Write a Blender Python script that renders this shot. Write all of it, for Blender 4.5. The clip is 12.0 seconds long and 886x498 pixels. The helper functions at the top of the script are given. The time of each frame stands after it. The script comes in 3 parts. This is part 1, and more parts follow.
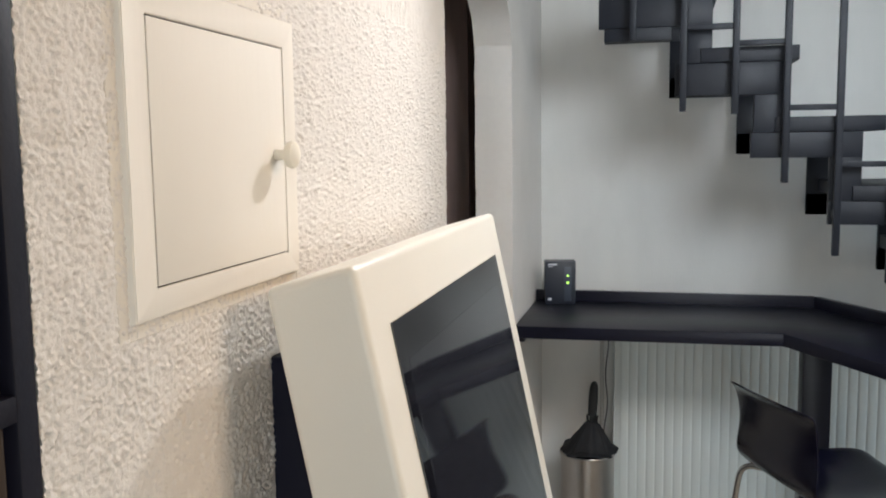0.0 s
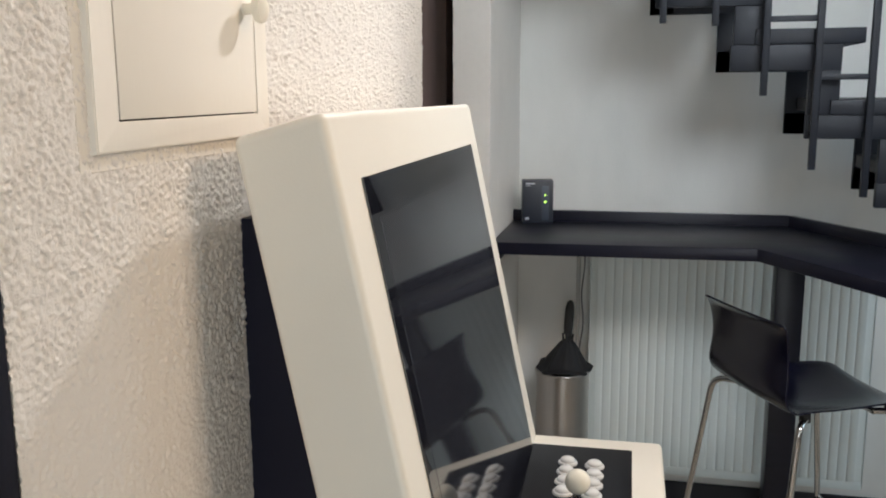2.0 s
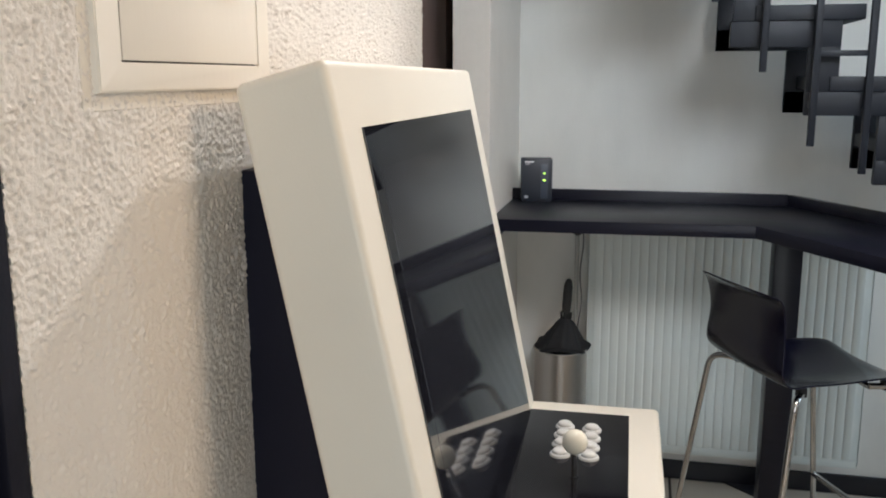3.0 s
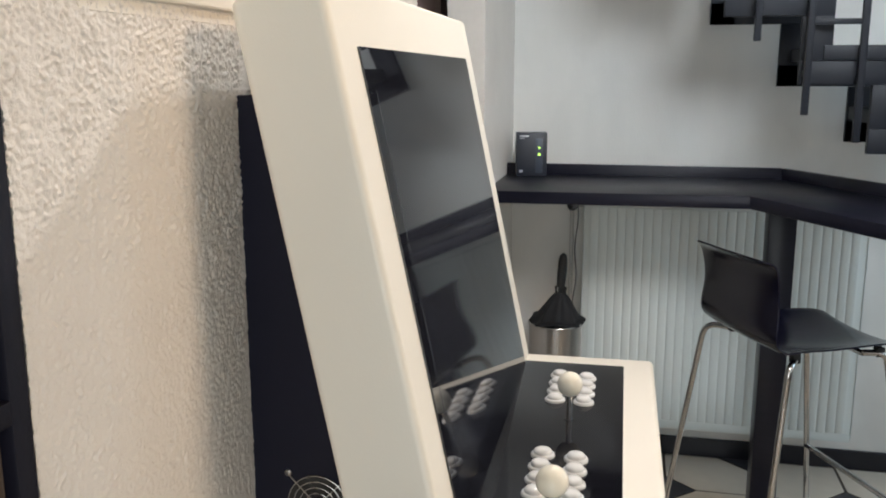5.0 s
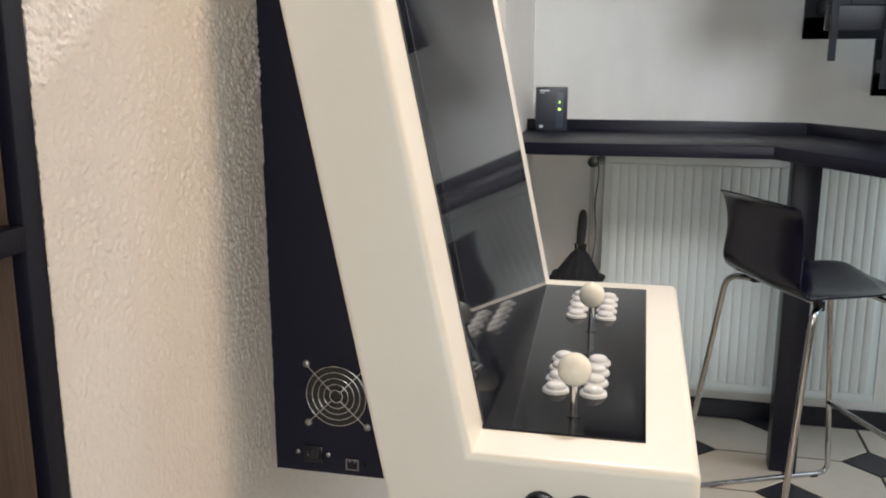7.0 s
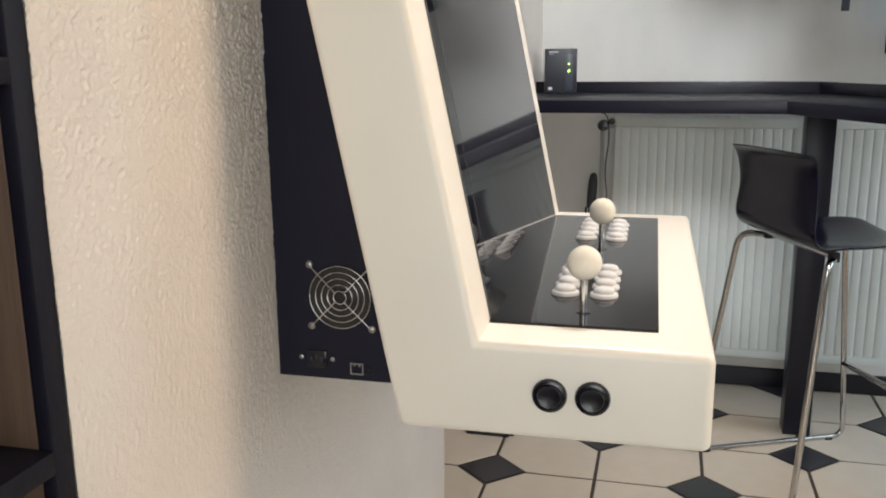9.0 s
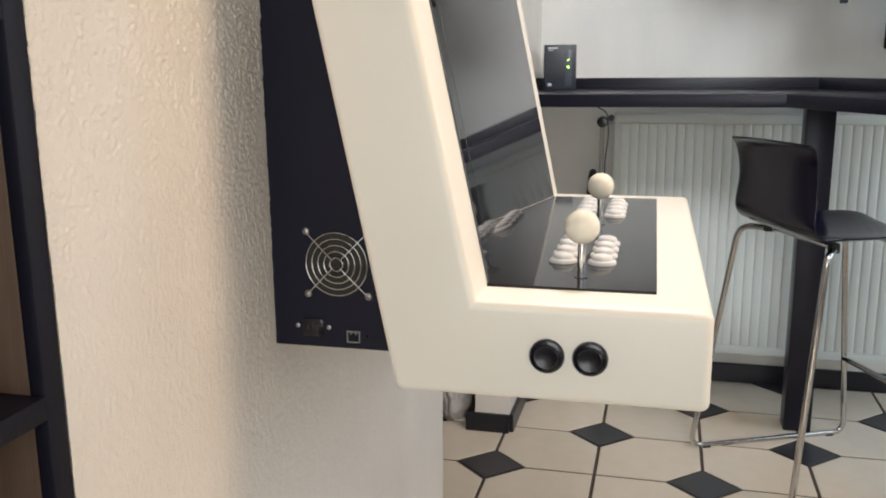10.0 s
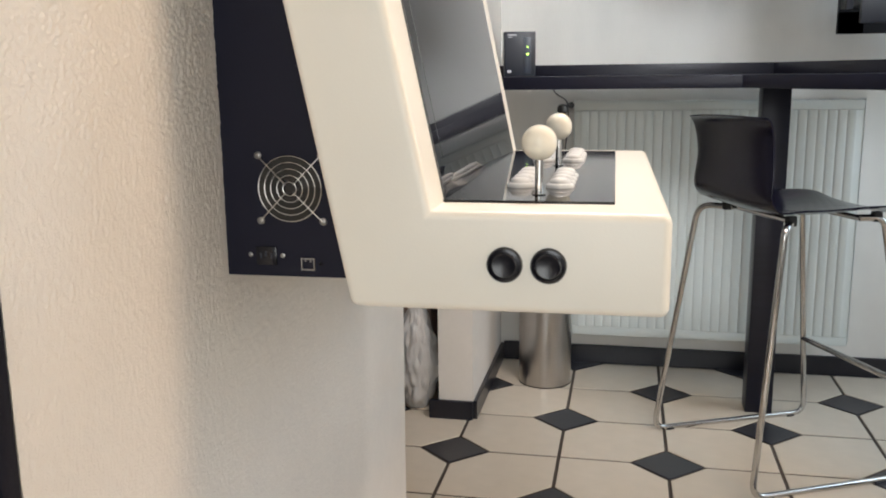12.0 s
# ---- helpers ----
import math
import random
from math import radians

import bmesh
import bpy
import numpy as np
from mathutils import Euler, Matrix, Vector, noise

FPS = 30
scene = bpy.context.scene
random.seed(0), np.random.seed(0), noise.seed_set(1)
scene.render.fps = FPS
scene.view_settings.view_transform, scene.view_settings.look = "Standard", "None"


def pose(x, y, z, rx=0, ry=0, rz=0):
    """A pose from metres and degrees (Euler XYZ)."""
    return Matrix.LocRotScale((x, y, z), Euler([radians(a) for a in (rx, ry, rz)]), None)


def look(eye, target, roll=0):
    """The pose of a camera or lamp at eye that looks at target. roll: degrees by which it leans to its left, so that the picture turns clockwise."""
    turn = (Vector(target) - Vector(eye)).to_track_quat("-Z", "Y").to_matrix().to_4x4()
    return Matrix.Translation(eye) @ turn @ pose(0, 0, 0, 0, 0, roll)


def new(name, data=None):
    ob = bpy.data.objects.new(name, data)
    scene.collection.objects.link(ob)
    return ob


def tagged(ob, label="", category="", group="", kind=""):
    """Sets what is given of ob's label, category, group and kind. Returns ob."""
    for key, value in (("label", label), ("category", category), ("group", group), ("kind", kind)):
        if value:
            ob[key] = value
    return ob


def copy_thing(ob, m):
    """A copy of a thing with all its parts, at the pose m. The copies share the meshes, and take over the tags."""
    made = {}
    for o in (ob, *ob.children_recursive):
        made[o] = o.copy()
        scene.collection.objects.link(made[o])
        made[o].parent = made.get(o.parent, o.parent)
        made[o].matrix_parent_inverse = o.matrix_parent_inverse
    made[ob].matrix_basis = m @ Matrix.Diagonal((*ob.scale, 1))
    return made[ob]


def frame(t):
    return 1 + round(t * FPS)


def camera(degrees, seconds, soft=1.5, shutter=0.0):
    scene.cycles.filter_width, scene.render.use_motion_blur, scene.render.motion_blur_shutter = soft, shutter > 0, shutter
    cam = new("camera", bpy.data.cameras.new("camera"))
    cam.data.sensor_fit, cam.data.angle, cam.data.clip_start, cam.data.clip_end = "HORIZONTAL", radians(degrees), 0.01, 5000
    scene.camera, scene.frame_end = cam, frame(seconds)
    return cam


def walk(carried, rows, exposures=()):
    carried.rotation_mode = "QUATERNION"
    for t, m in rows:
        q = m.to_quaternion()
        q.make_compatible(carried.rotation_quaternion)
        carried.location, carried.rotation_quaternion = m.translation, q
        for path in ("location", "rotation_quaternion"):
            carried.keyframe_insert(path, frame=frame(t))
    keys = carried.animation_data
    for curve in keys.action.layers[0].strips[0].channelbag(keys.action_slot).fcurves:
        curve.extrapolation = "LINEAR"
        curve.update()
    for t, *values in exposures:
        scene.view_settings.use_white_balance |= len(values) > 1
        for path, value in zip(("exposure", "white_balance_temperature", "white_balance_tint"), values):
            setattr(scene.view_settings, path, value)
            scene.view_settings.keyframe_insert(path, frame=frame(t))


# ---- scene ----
cam = camera(53.3, 12.0, soft=1.9)
PATH = [
    (0, (0.4068, 0.1074, 1.7229), (-0.0757, 2.0352, 1.4968), -0.77),
    (0.5, (0.4076, 0.1130, 1.7054), (-0.0581, 2.0397, 1.4393), -1.21),
    (1, (0.4102, 0.1104, 1.6855), (-0.0533, 2.0333, 1.3896), -0.98),
    (1.5, (0.4121, 0.1142, 1.6561), (-0.0323, 2.0357, 1.3240), -0.49),
    (2, (0.4125, 0.1093, 1.6354), (-0.0210, 2.0292, 1.2799), -0.36),
    (2.5, (0.4138, 0.0963, 1.6212), (-0.0264, 2.0133, 1.2586), -0.35),
    (3, (0.4147, 0.0959, 1.5990), (-0.0152, 2.0116, 1.2174), -0.11),
    (3.2, (0.4195, 0.0945, 1.5905), (-0.0265, 2.0055, 1.2065), -0.15),
    (4.8, (0.4140, 0.0840, 1.5360), (-0.0020, 1.9990, 1.1390), 0.00),
    (5, (0.4168, 0.0806, 1.5263), (-0.0005, 1.9965, 1.1325), -0.07),
    (5.5, (0.4221, 0.0791, 1.4978), (0.0255, 1.9980, 1.0973), 0.10),
    (6, (0.4222, 0.0759, 1.4702), (0.0125, 1.9902, 1.0606), -0.02),
    (6.5, (0.4182, 0.0745, 1.4421), (-0.0300, 1.9783, 1.0245), -0.10),
    (7, (0.4141, 0.0761, 1.4147), (-0.0410, 1.9766, 0.9893), -0.05),
    (7.5, (0.4137, 0.0802, 1.3866), (-0.0495, 1.9761, 0.9493), -0.13),
    (7.7, (0.4120, 0.0815, 1.3740), (-0.0480, 1.9720, 0.9090), -0.20),
    (9.3, (0.4190, 0.0790, 1.2900), (-0.0600, 1.9740, 0.8690), -0.50),
    (9.5, (0.4196, 0.0767, 1.2806), (-0.0564, 1.9752, 0.8690), -0.42),
    (10, (0.4220, 0.0759, 1.2576), (-0.0566, 1.9720, 0.8385), -0.52),
    (10.5, (0.4201, 0.0761, 1.2348), (-0.0418, 1.9772, 0.8196), -0.37),
    (11, (0.4220, 0.0727, 1.2122), (-0.0190, 1.9823, 0.8133), -0.49),
    (11.5, (0.4248, 0.0731, 1.1786), (-0.0217, 1.9791, 0.7692), -0.56),
    (12, (0.4294, 0.0751, 1.1563), (0.0289, 1.9962, 0.7701), -0.68),
]
walk(cam, [(t, look(eye, target, roll)) for t, eye, target, roll in PATH],
     exposures=((0, -0.33, 6150, 8), (2.5, -0.33, 6180, 8), (5.5, -0.08, 6230, 8), (7.5, 0.06, 6370, 10), (9.5, 0.22, 6430, 10), (12, 0.29, 6430, 10)))

# ---- light ----
LAMP = (0.45, 1.88, 2.42)          # spot on the plastered wall
FILL_LAMP = (1.05, 1.32, 2.36)         # unseen fill lamp added to brighten the back wall
LAMP_3 = (1.60, 1.00, 2.40)         # warm lamp facing the arcade cabinet
world = bpy.data.worlds.new("sky")
scene.world = world
world.use_nodes = True
wn = world.node_tree.nodes
sky = wn.new("ShaderNodeTexSky")
sky.sky_type = "NISHITA"
sky.sun_disc = False
sky.sun_elevation, sky.sun_rotation = radians(35), radians(100)
world.node_tree.links.new(sky.outputs[0], wn["Background"].inputs[0])
wn["Background"].inputs[1].default_value = 0.1
scene.view_settings.exposure = 0.0


def area_lamp(name, eye, target, w, h, power, color):
    data = bpy.data.lights.new(name, "AREA")
    data.shape, data.size, data.size_y, data.energy, data.color = "RECTANGLE", w, h, power, color
    ob = new(name, data)
    ob.matrix_world = look(eye, target)
    return ob


# light at unseen, assumed window openings, then two ceiling lamps and one added fill
# weak fill from an assumed east opening
area_lamp("window_daylight", (2.72, 1.0, 1.55), (0.0, 1.0, 1.2), 1.5, 1.3, 4, (1.0, 0.93, 0.85))
area_lamp("window_daylight", (2.72, 2.80, 1.55), (0.3, 2.9, 1.1), 0.9, 1.3, 14, (0.66, 0.84, 1.0))
# fill added behind the camera for the cabinet side, radiator and back wall
area_lamp("window_daylight", (0.72, -1.62, 1.30), (0.5, 3.0, 1.0), 1.0, 1.8, 24, (0.95, 0.96, 0.94))


def spot_lamp(eye, target, power, color, degrees, soft, blend):
    data = bpy.data.lights.new("ceiling_spot_light", "SPOT")
    data.energy, data.color, data.shadow_soft_size = power, color, soft
    data.spot_size, data.spot_blend = radians(degrees), blend
    new("ceiling_spot_light", data).matrix_world = look(eye, target)


spot_lamp(LAMP, (0.30, 0.68, 1.22), 82, (1.0, 0.955, 0.935), 94, 0.045, 1.0)
# added fill for the back wall and counter, no lamp known there
spot_lamp(FILL_LAMP, (0.30, 3.5, 1.55), 132, (0.92, 0.955, 1.0), 96, 0.32, 1.0)
spot_lamp(LAMP_3, (0.10, 0.90, 1.00), 66, (1.0, 0.68, 0.42), 130, 0.24, 0.5)


# ---- materials ----
def material(name, color, rough=0.5, metal=0.0, spread=0.06, size=20.0, bump=0.0, bump_size=200.0, dirt_or_dapple=0.0, coat=0.0,
             grain=None, spec=0.5, per_piece=0.0):
    """Base colour with variation at two scales, stains or painted light dapples, and a fine relief. grain: stretch of
    the noise along x, y, z.
    """
    m = bpy.data.materials.new(name)
    m.use_nodes = True
    nt = m.node_tree
    b = nt.nodes["Principled BSDF"]
    link = nt.links.new
    b.inputs["Roughness"].default_value = rough
    b.inputs["Metallic"].default_value = metal
    b.inputs["Coat Weight"].default_value = coat
    b.inputs["Specular IOR Level"].default_value = spec
    tc = nt.nodes.new("ShaderNodeTexCoord")
    mp = nt.nodes.new("ShaderNodeMapping")
    link(tc.outputs["Object"], mp.inputs[0])
    if grain:
        mp.inputs["Scale"].default_value = grain
    n1 = nt.nodes.new("ShaderNodeTexNoise")
    n1.inputs["Scale"].default_value = size
    n1.inputs["Detail"].default_value = 6
    link(mp.outputs[0], n1.inputs["Vector"])
    n2 = nt.nodes.new("ShaderNodeTexNoise")
    n2.inputs["Scale"].default_value = size / 7
    n2.inputs["Detail"].default_value = 3
    link(mp.outputs[0], n2.inputs["Vector"])
    mix = nt.nodes.new("ShaderNodeMath")
    mix.operation = "ADD"
    link(n1.outputs["Fac"], mix.inputs[0])
    link(n2.outputs["Fac"], mix.inputs[1])
    rng = nt.nodes.new("ShaderNodeMapRange")
    rng.inputs["From Min"].default_value, rng.inputs["From Max"].default_value = 0.6, 1.4
    rng.inputs["To Min"].default_value, rng.inputs["To Max"].default_value = 1 - spread, 1 + spread
    link(mix.outputs[0], rng.inputs["Value"])
    last = rng.outputs[0]
    if dirt_or_dapple:
        n3 = nt.nodes.new("ShaderNodeTexNoise")
        n3.inputs["Scale"].default_value = 2.7
        n3.inputs["Detail"].default_value = 5
        link(tc.outputs["Object"], n3.inputs["Vector"])
        r3 = nt.nodes.new("ShaderNodeMapRange")
        r3.inputs["From Min"].default_value, r3.inputs["From Max"].default_value = 0.5, 0.75
        r3.inputs["To Min"].default_value, r3.inputs["To Max"].default_value = 1.0, 1 - dirt_or_dapple
        link(n3.outputs["Fac"], r3.inputs["Value"])
        mul = nt.nodes.new("ShaderNodeMath")
        mul.operation = "MULTIPLY"
        link(last, mul.inputs[0])
        link(r3.outputs[0], mul.inputs[1])
        last = mul.outputs[0]
    if per_piece:
        oi = nt.nodes.new("ShaderNodeObjectInfo")
        r4 = nt.nodes.new("ShaderNodeMapRange")
        r4.inputs["To Min"].default_value, r4.inputs["To Max"].default_value = 1 - per_piece, 1 + per_piece
        link(oi.outputs["Random"], r4.inputs["Value"])
        mul = nt.nodes.new("ShaderNodeMath")
        mul.operation = "MULTIPLY"
        link(last, mul.inputs[0])
        link(r4.outputs[0], mul.inputs[1])
        last = mul.outputs[0]
    tint = nt.nodes.new("ShaderNodeVectorMath")
    tint.operation = "SCALE"
    tint.inputs[0].default_value = color
    link(last, tint.inputs["Scale"])
    link(tint.outputs[0], b.inputs["Base Color"])
    rr = nt.nodes.new("ShaderNodeMapRange")
    rr.inputs["To Min"].default_value, rr.inputs["To Max"].default_value = rough * 0.82, min(1.0, rough * 1.18)
    link(n1.outputs["Fac"], rr.inputs["Value"])
    link(rr.outputs[0], b.inputs["Roughness"])
    if bump:
        n4 = nt.nodes.new("ShaderNodeTexNoise")
        n4.inputs["Scale"].default_value = bump_size
        n4.inputs["Detail"].default_value = 4
        link(mp.outputs[0], n4.inputs["Vector"])
        bp = nt.nodes.new("ShaderNodeBump")
        bp.inputs["Strength"].default_value = 1.0
        bp.inputs["Distance"].default_value = bump
        link(n4.outputs["Fac"], bp.inputs["Height"])
        link(bp.outputs[0], b.inputs["Normal"])
    return m


def glow(name, color, strength):
    m = bpy.data.materials.new(name)
    m.use_nodes = True
    b = m.node_tree.nodes["Principled BSDF"]
    b.inputs["Base Color"].default_value = (*color, 1)
    b.inputs["Emission Color"].default_value = (*color, 1)
    b.inputs["Emission Strength"].default_value = strength
    return m


def plaster_material():
    """Roughcast: blobs a few millimetres across on a fine grain."""
    m = material("white_plaster", (0.745, 0.708, 0.660), 0.92, spread=0.03, size=60, dirt_or_dapple=0.05)
    nt = m.node_tree
    link = nt.links.new
    tc = nt.nodes.new("ShaderNodeTexCoord")
    heights = []
    for scale, k in ((520, 1.0), (240, 0.7)):
        n = nt.nodes.new("ShaderNodeTexNoise")
        n.inputs["Scale"].default_value, n.inputs["Detail"].default_value, n.inputs["Roughness"].default_value = scale, 2.0, 0.5
        link(tc.outputs["Object"], n.inputs["Vector"])
        mul = nt.nodes.new("ShaderNodeMath")
        mul.operation = "MULTIPLY"
        mul.inputs[1].default_value = k
        link(n.outputs["Fac"], mul.inputs[0])
        heights.append(mul.outputs[0])
    add = nt.nodes.new("ShaderNodeMath")
    link(heights[0], add.inputs[0])
    link(heights[1], add.inputs[1])
    bp = nt.nodes.new("ShaderNodeBump")
    bp.inputs["Distance"].default_value = 0.0007
    link(add.outputs[0], bp.inputs["Height"])
    link(bp.outputs[0], nt.nodes["Principled BSDF"].inputs["Normal"])
    return m


M = {
    "plaster": plaster_material(),
    # vertical streaks and dapples in this colour imitate soft light on the back wall
    "smooth_wall": material("smooth_wall_paint", (0.78, 0.765, 0.73), 0.85, spread=0.07, size=9, bump=0.0006, bump_size=160, dirt_or_dapple=0.09, grain=(1.0, 1.0, 0.3)),
    "filler": material("wall_filler", (0.78, 0.735, 0.66), 0.9, spread=0.03, size=40, bump=0.0004, bump_size=150),
    "ceiling": material("ceiling_paint", (0.8, 0.79, 0.76), 0.9, spread=0.02, size=10, bump=0.0005),
    "cream": material("cream_lacquer", (0.85, 0.808, 0.715), 0.36, spread=0.02, size=9, bump=0.00012, bump_size=420, dirt_or_dapple=0.03),
    "door_paint": material("off_white_door_paint", (0.80, 0.755, 0.68), 0.65, spec=0.3, spread=0.02, size=12, bump=0.0002, bump_size=120, grain=(1, 1, 0.15)),
    "knob": material("cream_knob_paint", (0.82, 0.77, 0.66), 0.3, spread=0.02),
    # dark colour in place of shade inside the fan and the door gap
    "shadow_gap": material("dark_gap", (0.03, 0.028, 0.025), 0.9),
    "black_steel": material("black_powder_coat", (0.0080, 0.0082, 0.0190), 0.5, spec=0.22, spread=0.12, size=40, bump=0.00025, bump_size=900),
    "black_acrylic": material("black_acrylic", (0.007, 0.007, 0.010), 0.06, spec=0.3, spread=0.05, size=30),
    "screen_glass": material("screen_glass", (0.012, 0.013, 0.018), 0.025, spec=0.8, spread=0.04, size=12),
    "lcd": material("lcd_surface", (0.021, 0.023, 0.031), 0.05, spec=1.0, spread=0.03, size=12),
    "button_white": material("white_button_plastic", (0.70, 0.70, 0.69), 0.12, spread=0.02),
    "ball_cream": material("cream_ball_plastic", (0.82, 0.775, 0.66), 0.14, spread=0.02),
    "button_black": material("black_button_plastic", (0.008, 0.008, 0.012), 0.22, spread=0.05),
    "chrome": material("chrome", (0.54, 0.53, 0.52), 0.12, 1.0, spread=0.05, size=50),
    "steel": material("brushed_steel", (0.47, 0.45, 0.43), 0.3, 1.0, spread=0.06, size=40, grain=(30, 30, 0.6)),
    "zinc": material("zinc_screw", (0.36, 0.35, 0.34), 0.38, 1.0, spread=0.1, size=300),
    "wire": material("grille_wire", (0.62, 0.60, 0.57), 0.28, 1.0, spread=0.05),
    "counter": material("black_brown_laminate", (0.0105, 0.0105, 0.0200), 0.36, spec=0.33, spread=0.25, size=26, bump=0.0002, bump_size=90, grain=(0.25, 3, 3)),
    "stair": material("black_stair_paint", (0.0095, 0.0120, 0.0195), 0.5, spec=0.35, spread=0.15, size=30, bump=0.0004, bump_size=120),
    "stool_shell": material("black_stool_plastic", (0.0068, 0.0068, 0.0180), 0.18, spec=0.32, spread=0.08, size=25),
    "rubber": material("black_rubber", (0.012, 0.012, 0.012), 0.7),
    "radiator": material("white_radiator_enamel", (0.70, 0.745, 0.725), 0.42, spread=0.02, size=10, dirt_or_dapple=0.04),
    "ups": material("charcoal_plastic", (0.022, 0.026, 0.038), 0.42, spread=0.06, size=80, bump=0.0002, bump_size=900),
    "ups_stripe": material("slate_plastic", (0.05, 0.062, 0.085), 0.35),
    "print": material("pale_print", (0.6, 0.62, 0.66), 0.5),
    "tile": material("cream_floor_tile", (0.72, 0.64, 0.53), 0.22, spread=0.05, size=16, bump=0.00025, bump_size=60, dirt_or_dapple=0.05, per_piece=0.05),
    "inset": material("slate_floor_tile", (0.026, 0.026, 0.034), 0.3, spread=0.2, size=40, bump=0.0003, bump_size=120, per_piece=0.12),
    "grout": material("brown_grout", (0.075, 0.058, 0.046), 0.9, spread=0.2, size=60, bump=0.0008, bump_size=300, dirt_or_dapple=0.2),
    "skirting": material("black_skirting_tile", (0.010, 0.010, 0.016), 0.3, spread=0.15, size=30),
    "bookcase": material("black_bookcase_board", (0.0075, 0.0070, 0.0140), 0.5, spec=0.22, spread=0.2, size=30, bump=0.0003, bump_size=160),
    "walnut": material("brown_wood_board", (0.095, 0.055, 0.033), 0.5, spread=0.35, size=16, bump=0.0004, bump_size=80, grain=(6, 6, 0.35)),
    "umbrella": material("black_umbrella_cloth", (0.010, 0.010, 0.012), 0.75, spread=0.2, size=60, bump=0.0006, bump_size=300),
    "dark_door": material("dark_brown_door", (0.20, 0.135, 0.115), 0.5, spread=0.2, size=14, grain=(6, 6, 0.4)),
    "bag": material("grey_plastic_bag", (0.58, 0.57, 0.56), 0.32, spread=0.2, size=18),
    "cable": material("grey_cable", (0.09, 0.09, 0.095), 0.5),
    "pipe": material("grey_pipe_paint", (0.45, 0.44, 0.42), 0.4),
    "led": glow("green_led", (0.55, 1.0, 0.12), 3.0),
    "frame_white": material("window_frame_paint", (0.8, 0.8, 0.78), 0.4, spread=0.02),
}


# ---- mesh helpers ----
def box(bm, lo, hi, m=None, bevel=0.0, seg=2):
    vs = [bm.verts.new((x, y, z)) for x in (lo[0], hi[0]) for y in (lo[1], hi[1]) for z in (lo[2], hi[2])]
    fs = [bm.faces.new([vs[i] for i in q]) for q in
          ((0, 1, 3, 2), (4, 6, 7, 5), (0, 4, 5, 1), (2, 3, 7, 6), (0, 2, 6, 4), (1, 5, 7, 3))]
    if bevel:
        es = list({e for f in fs for e in f.edges})
        r = bmesh.ops.bevel(bm, geom=es, offset=bevel, segments=seg, profile=0.5, affect="EDGES")
        vs = list({v for f in r["faces"] for v in f.verts} | {v for v in vs if v.is_valid})
    if m is not None:
        bmesh.ops.transform(bm, matrix=m, verts=vs)
    return vs


def prism(bm, profile, lo, hi, axis="y", bevel=0.0, seg=3, sharp=None):
    """A closed profile drawn out along an axis. For y the profile is (x, z), for z (x, y), for x (y, z)."""
    def place(p, d):
        return {"y": (p[0], d, p[1]), "z": (p[0], p[1], d), "x": (d, p[0], p[1])}[axis]
    a = [bm.verts.new(place(p, lo)) for p in profile]
    b = [bm.verts.new(place(p, hi)) for p in profile]
    n = len(profile)
    fs = [bm.faces.new(a), bm.faces.new(b[::-1])]
    fs += [bm.faces.new((a[i], b[i], b[(i + 1) % n], a[(i + 1) % n])) for i in range(n)]
    bmesh.ops.recalc_face_normals(bm, faces=fs)
    if bevel:
        es = list({e for f in fs for e in f.edges})
        if sharp is not None:
            e = next(e for e in es if {a[sharp], b[sharp]} == set(e.verts))
            es.remove(e)
        bmesh.ops.bevel(bm, geom=es, offset=bevel, segments=seg, profile=0.5, affect="EDGES")


def lathe(bm, profile, at=(0, 0, 0), seg=28, m=None):
    """A profile of (radius, height) turned round z."""
    rings, made = [], []
    for r, z in profile:
        if r < 1e-6:
            v = bm.verts.new((0, 0, z))
            rings.append([v])
            made.append(v)
        else:
            ring = [bm.verts.new((r * math.cos(2 * math.pi * k / seg), r * math.sin(2 * math.pi * k / seg), z)) for k in range(seg)]
            rings.append(ring)
            made += ring
    for a, b in zip(rings, rings[1:]):
        for k in range(seg):
            q = [a[k % len(a)], a[(k + 1) % len(a)], b[(k + 1) % len(b)], b[k % len(b)]]
            q = list(dict.fromkeys(q))
            if len(q) > 2:
                bm.faces.new(q)
    bmesh.ops.transform(bm, matrix=Matrix.Translation(at) @ (m or Matrix()), verts=made)
    bmesh.ops.recalc_face_normals(bm, faces=bm.faces[:])


def tube(bm, points, r, seg=12, closed=False):
    """A round bar along points."""
    pts = [Vector(p) for p in points]
    n = len(pts)
    rings, side = [], None
    for i, p in enumerate(pts):
        if closed:
            d = pts[(i + 1) % n] - pts[i - 1]
        else:
            d = pts[min(i + 1, n - 1)] - pts[max(i - 1, 0)]
        d.normalize()
        if side is None:
            side = d.orthogonal().normalized()
        side = (side - d * side.dot(d)).normalized()
        up = d.cross(side)
        rings.append([bm.verts.new(p + r * (math.cos(2 * math.pi * k / seg) * side + math.sin(2 * math.pi * k / seg) * up)) for k in range(seg)])
    for i in range(n if closed else n - 1):
        a, b = rings[i], rings[(i + 1) % n]
        for k in range(seg):
            bm.faces.new((a[k], a[(k + 1) % seg], b[(k + 1) % seg], b[k]))
    if not closed:
        bm.faces.new(rings[0][::-1])
        bm.faces.new(rings[-1])


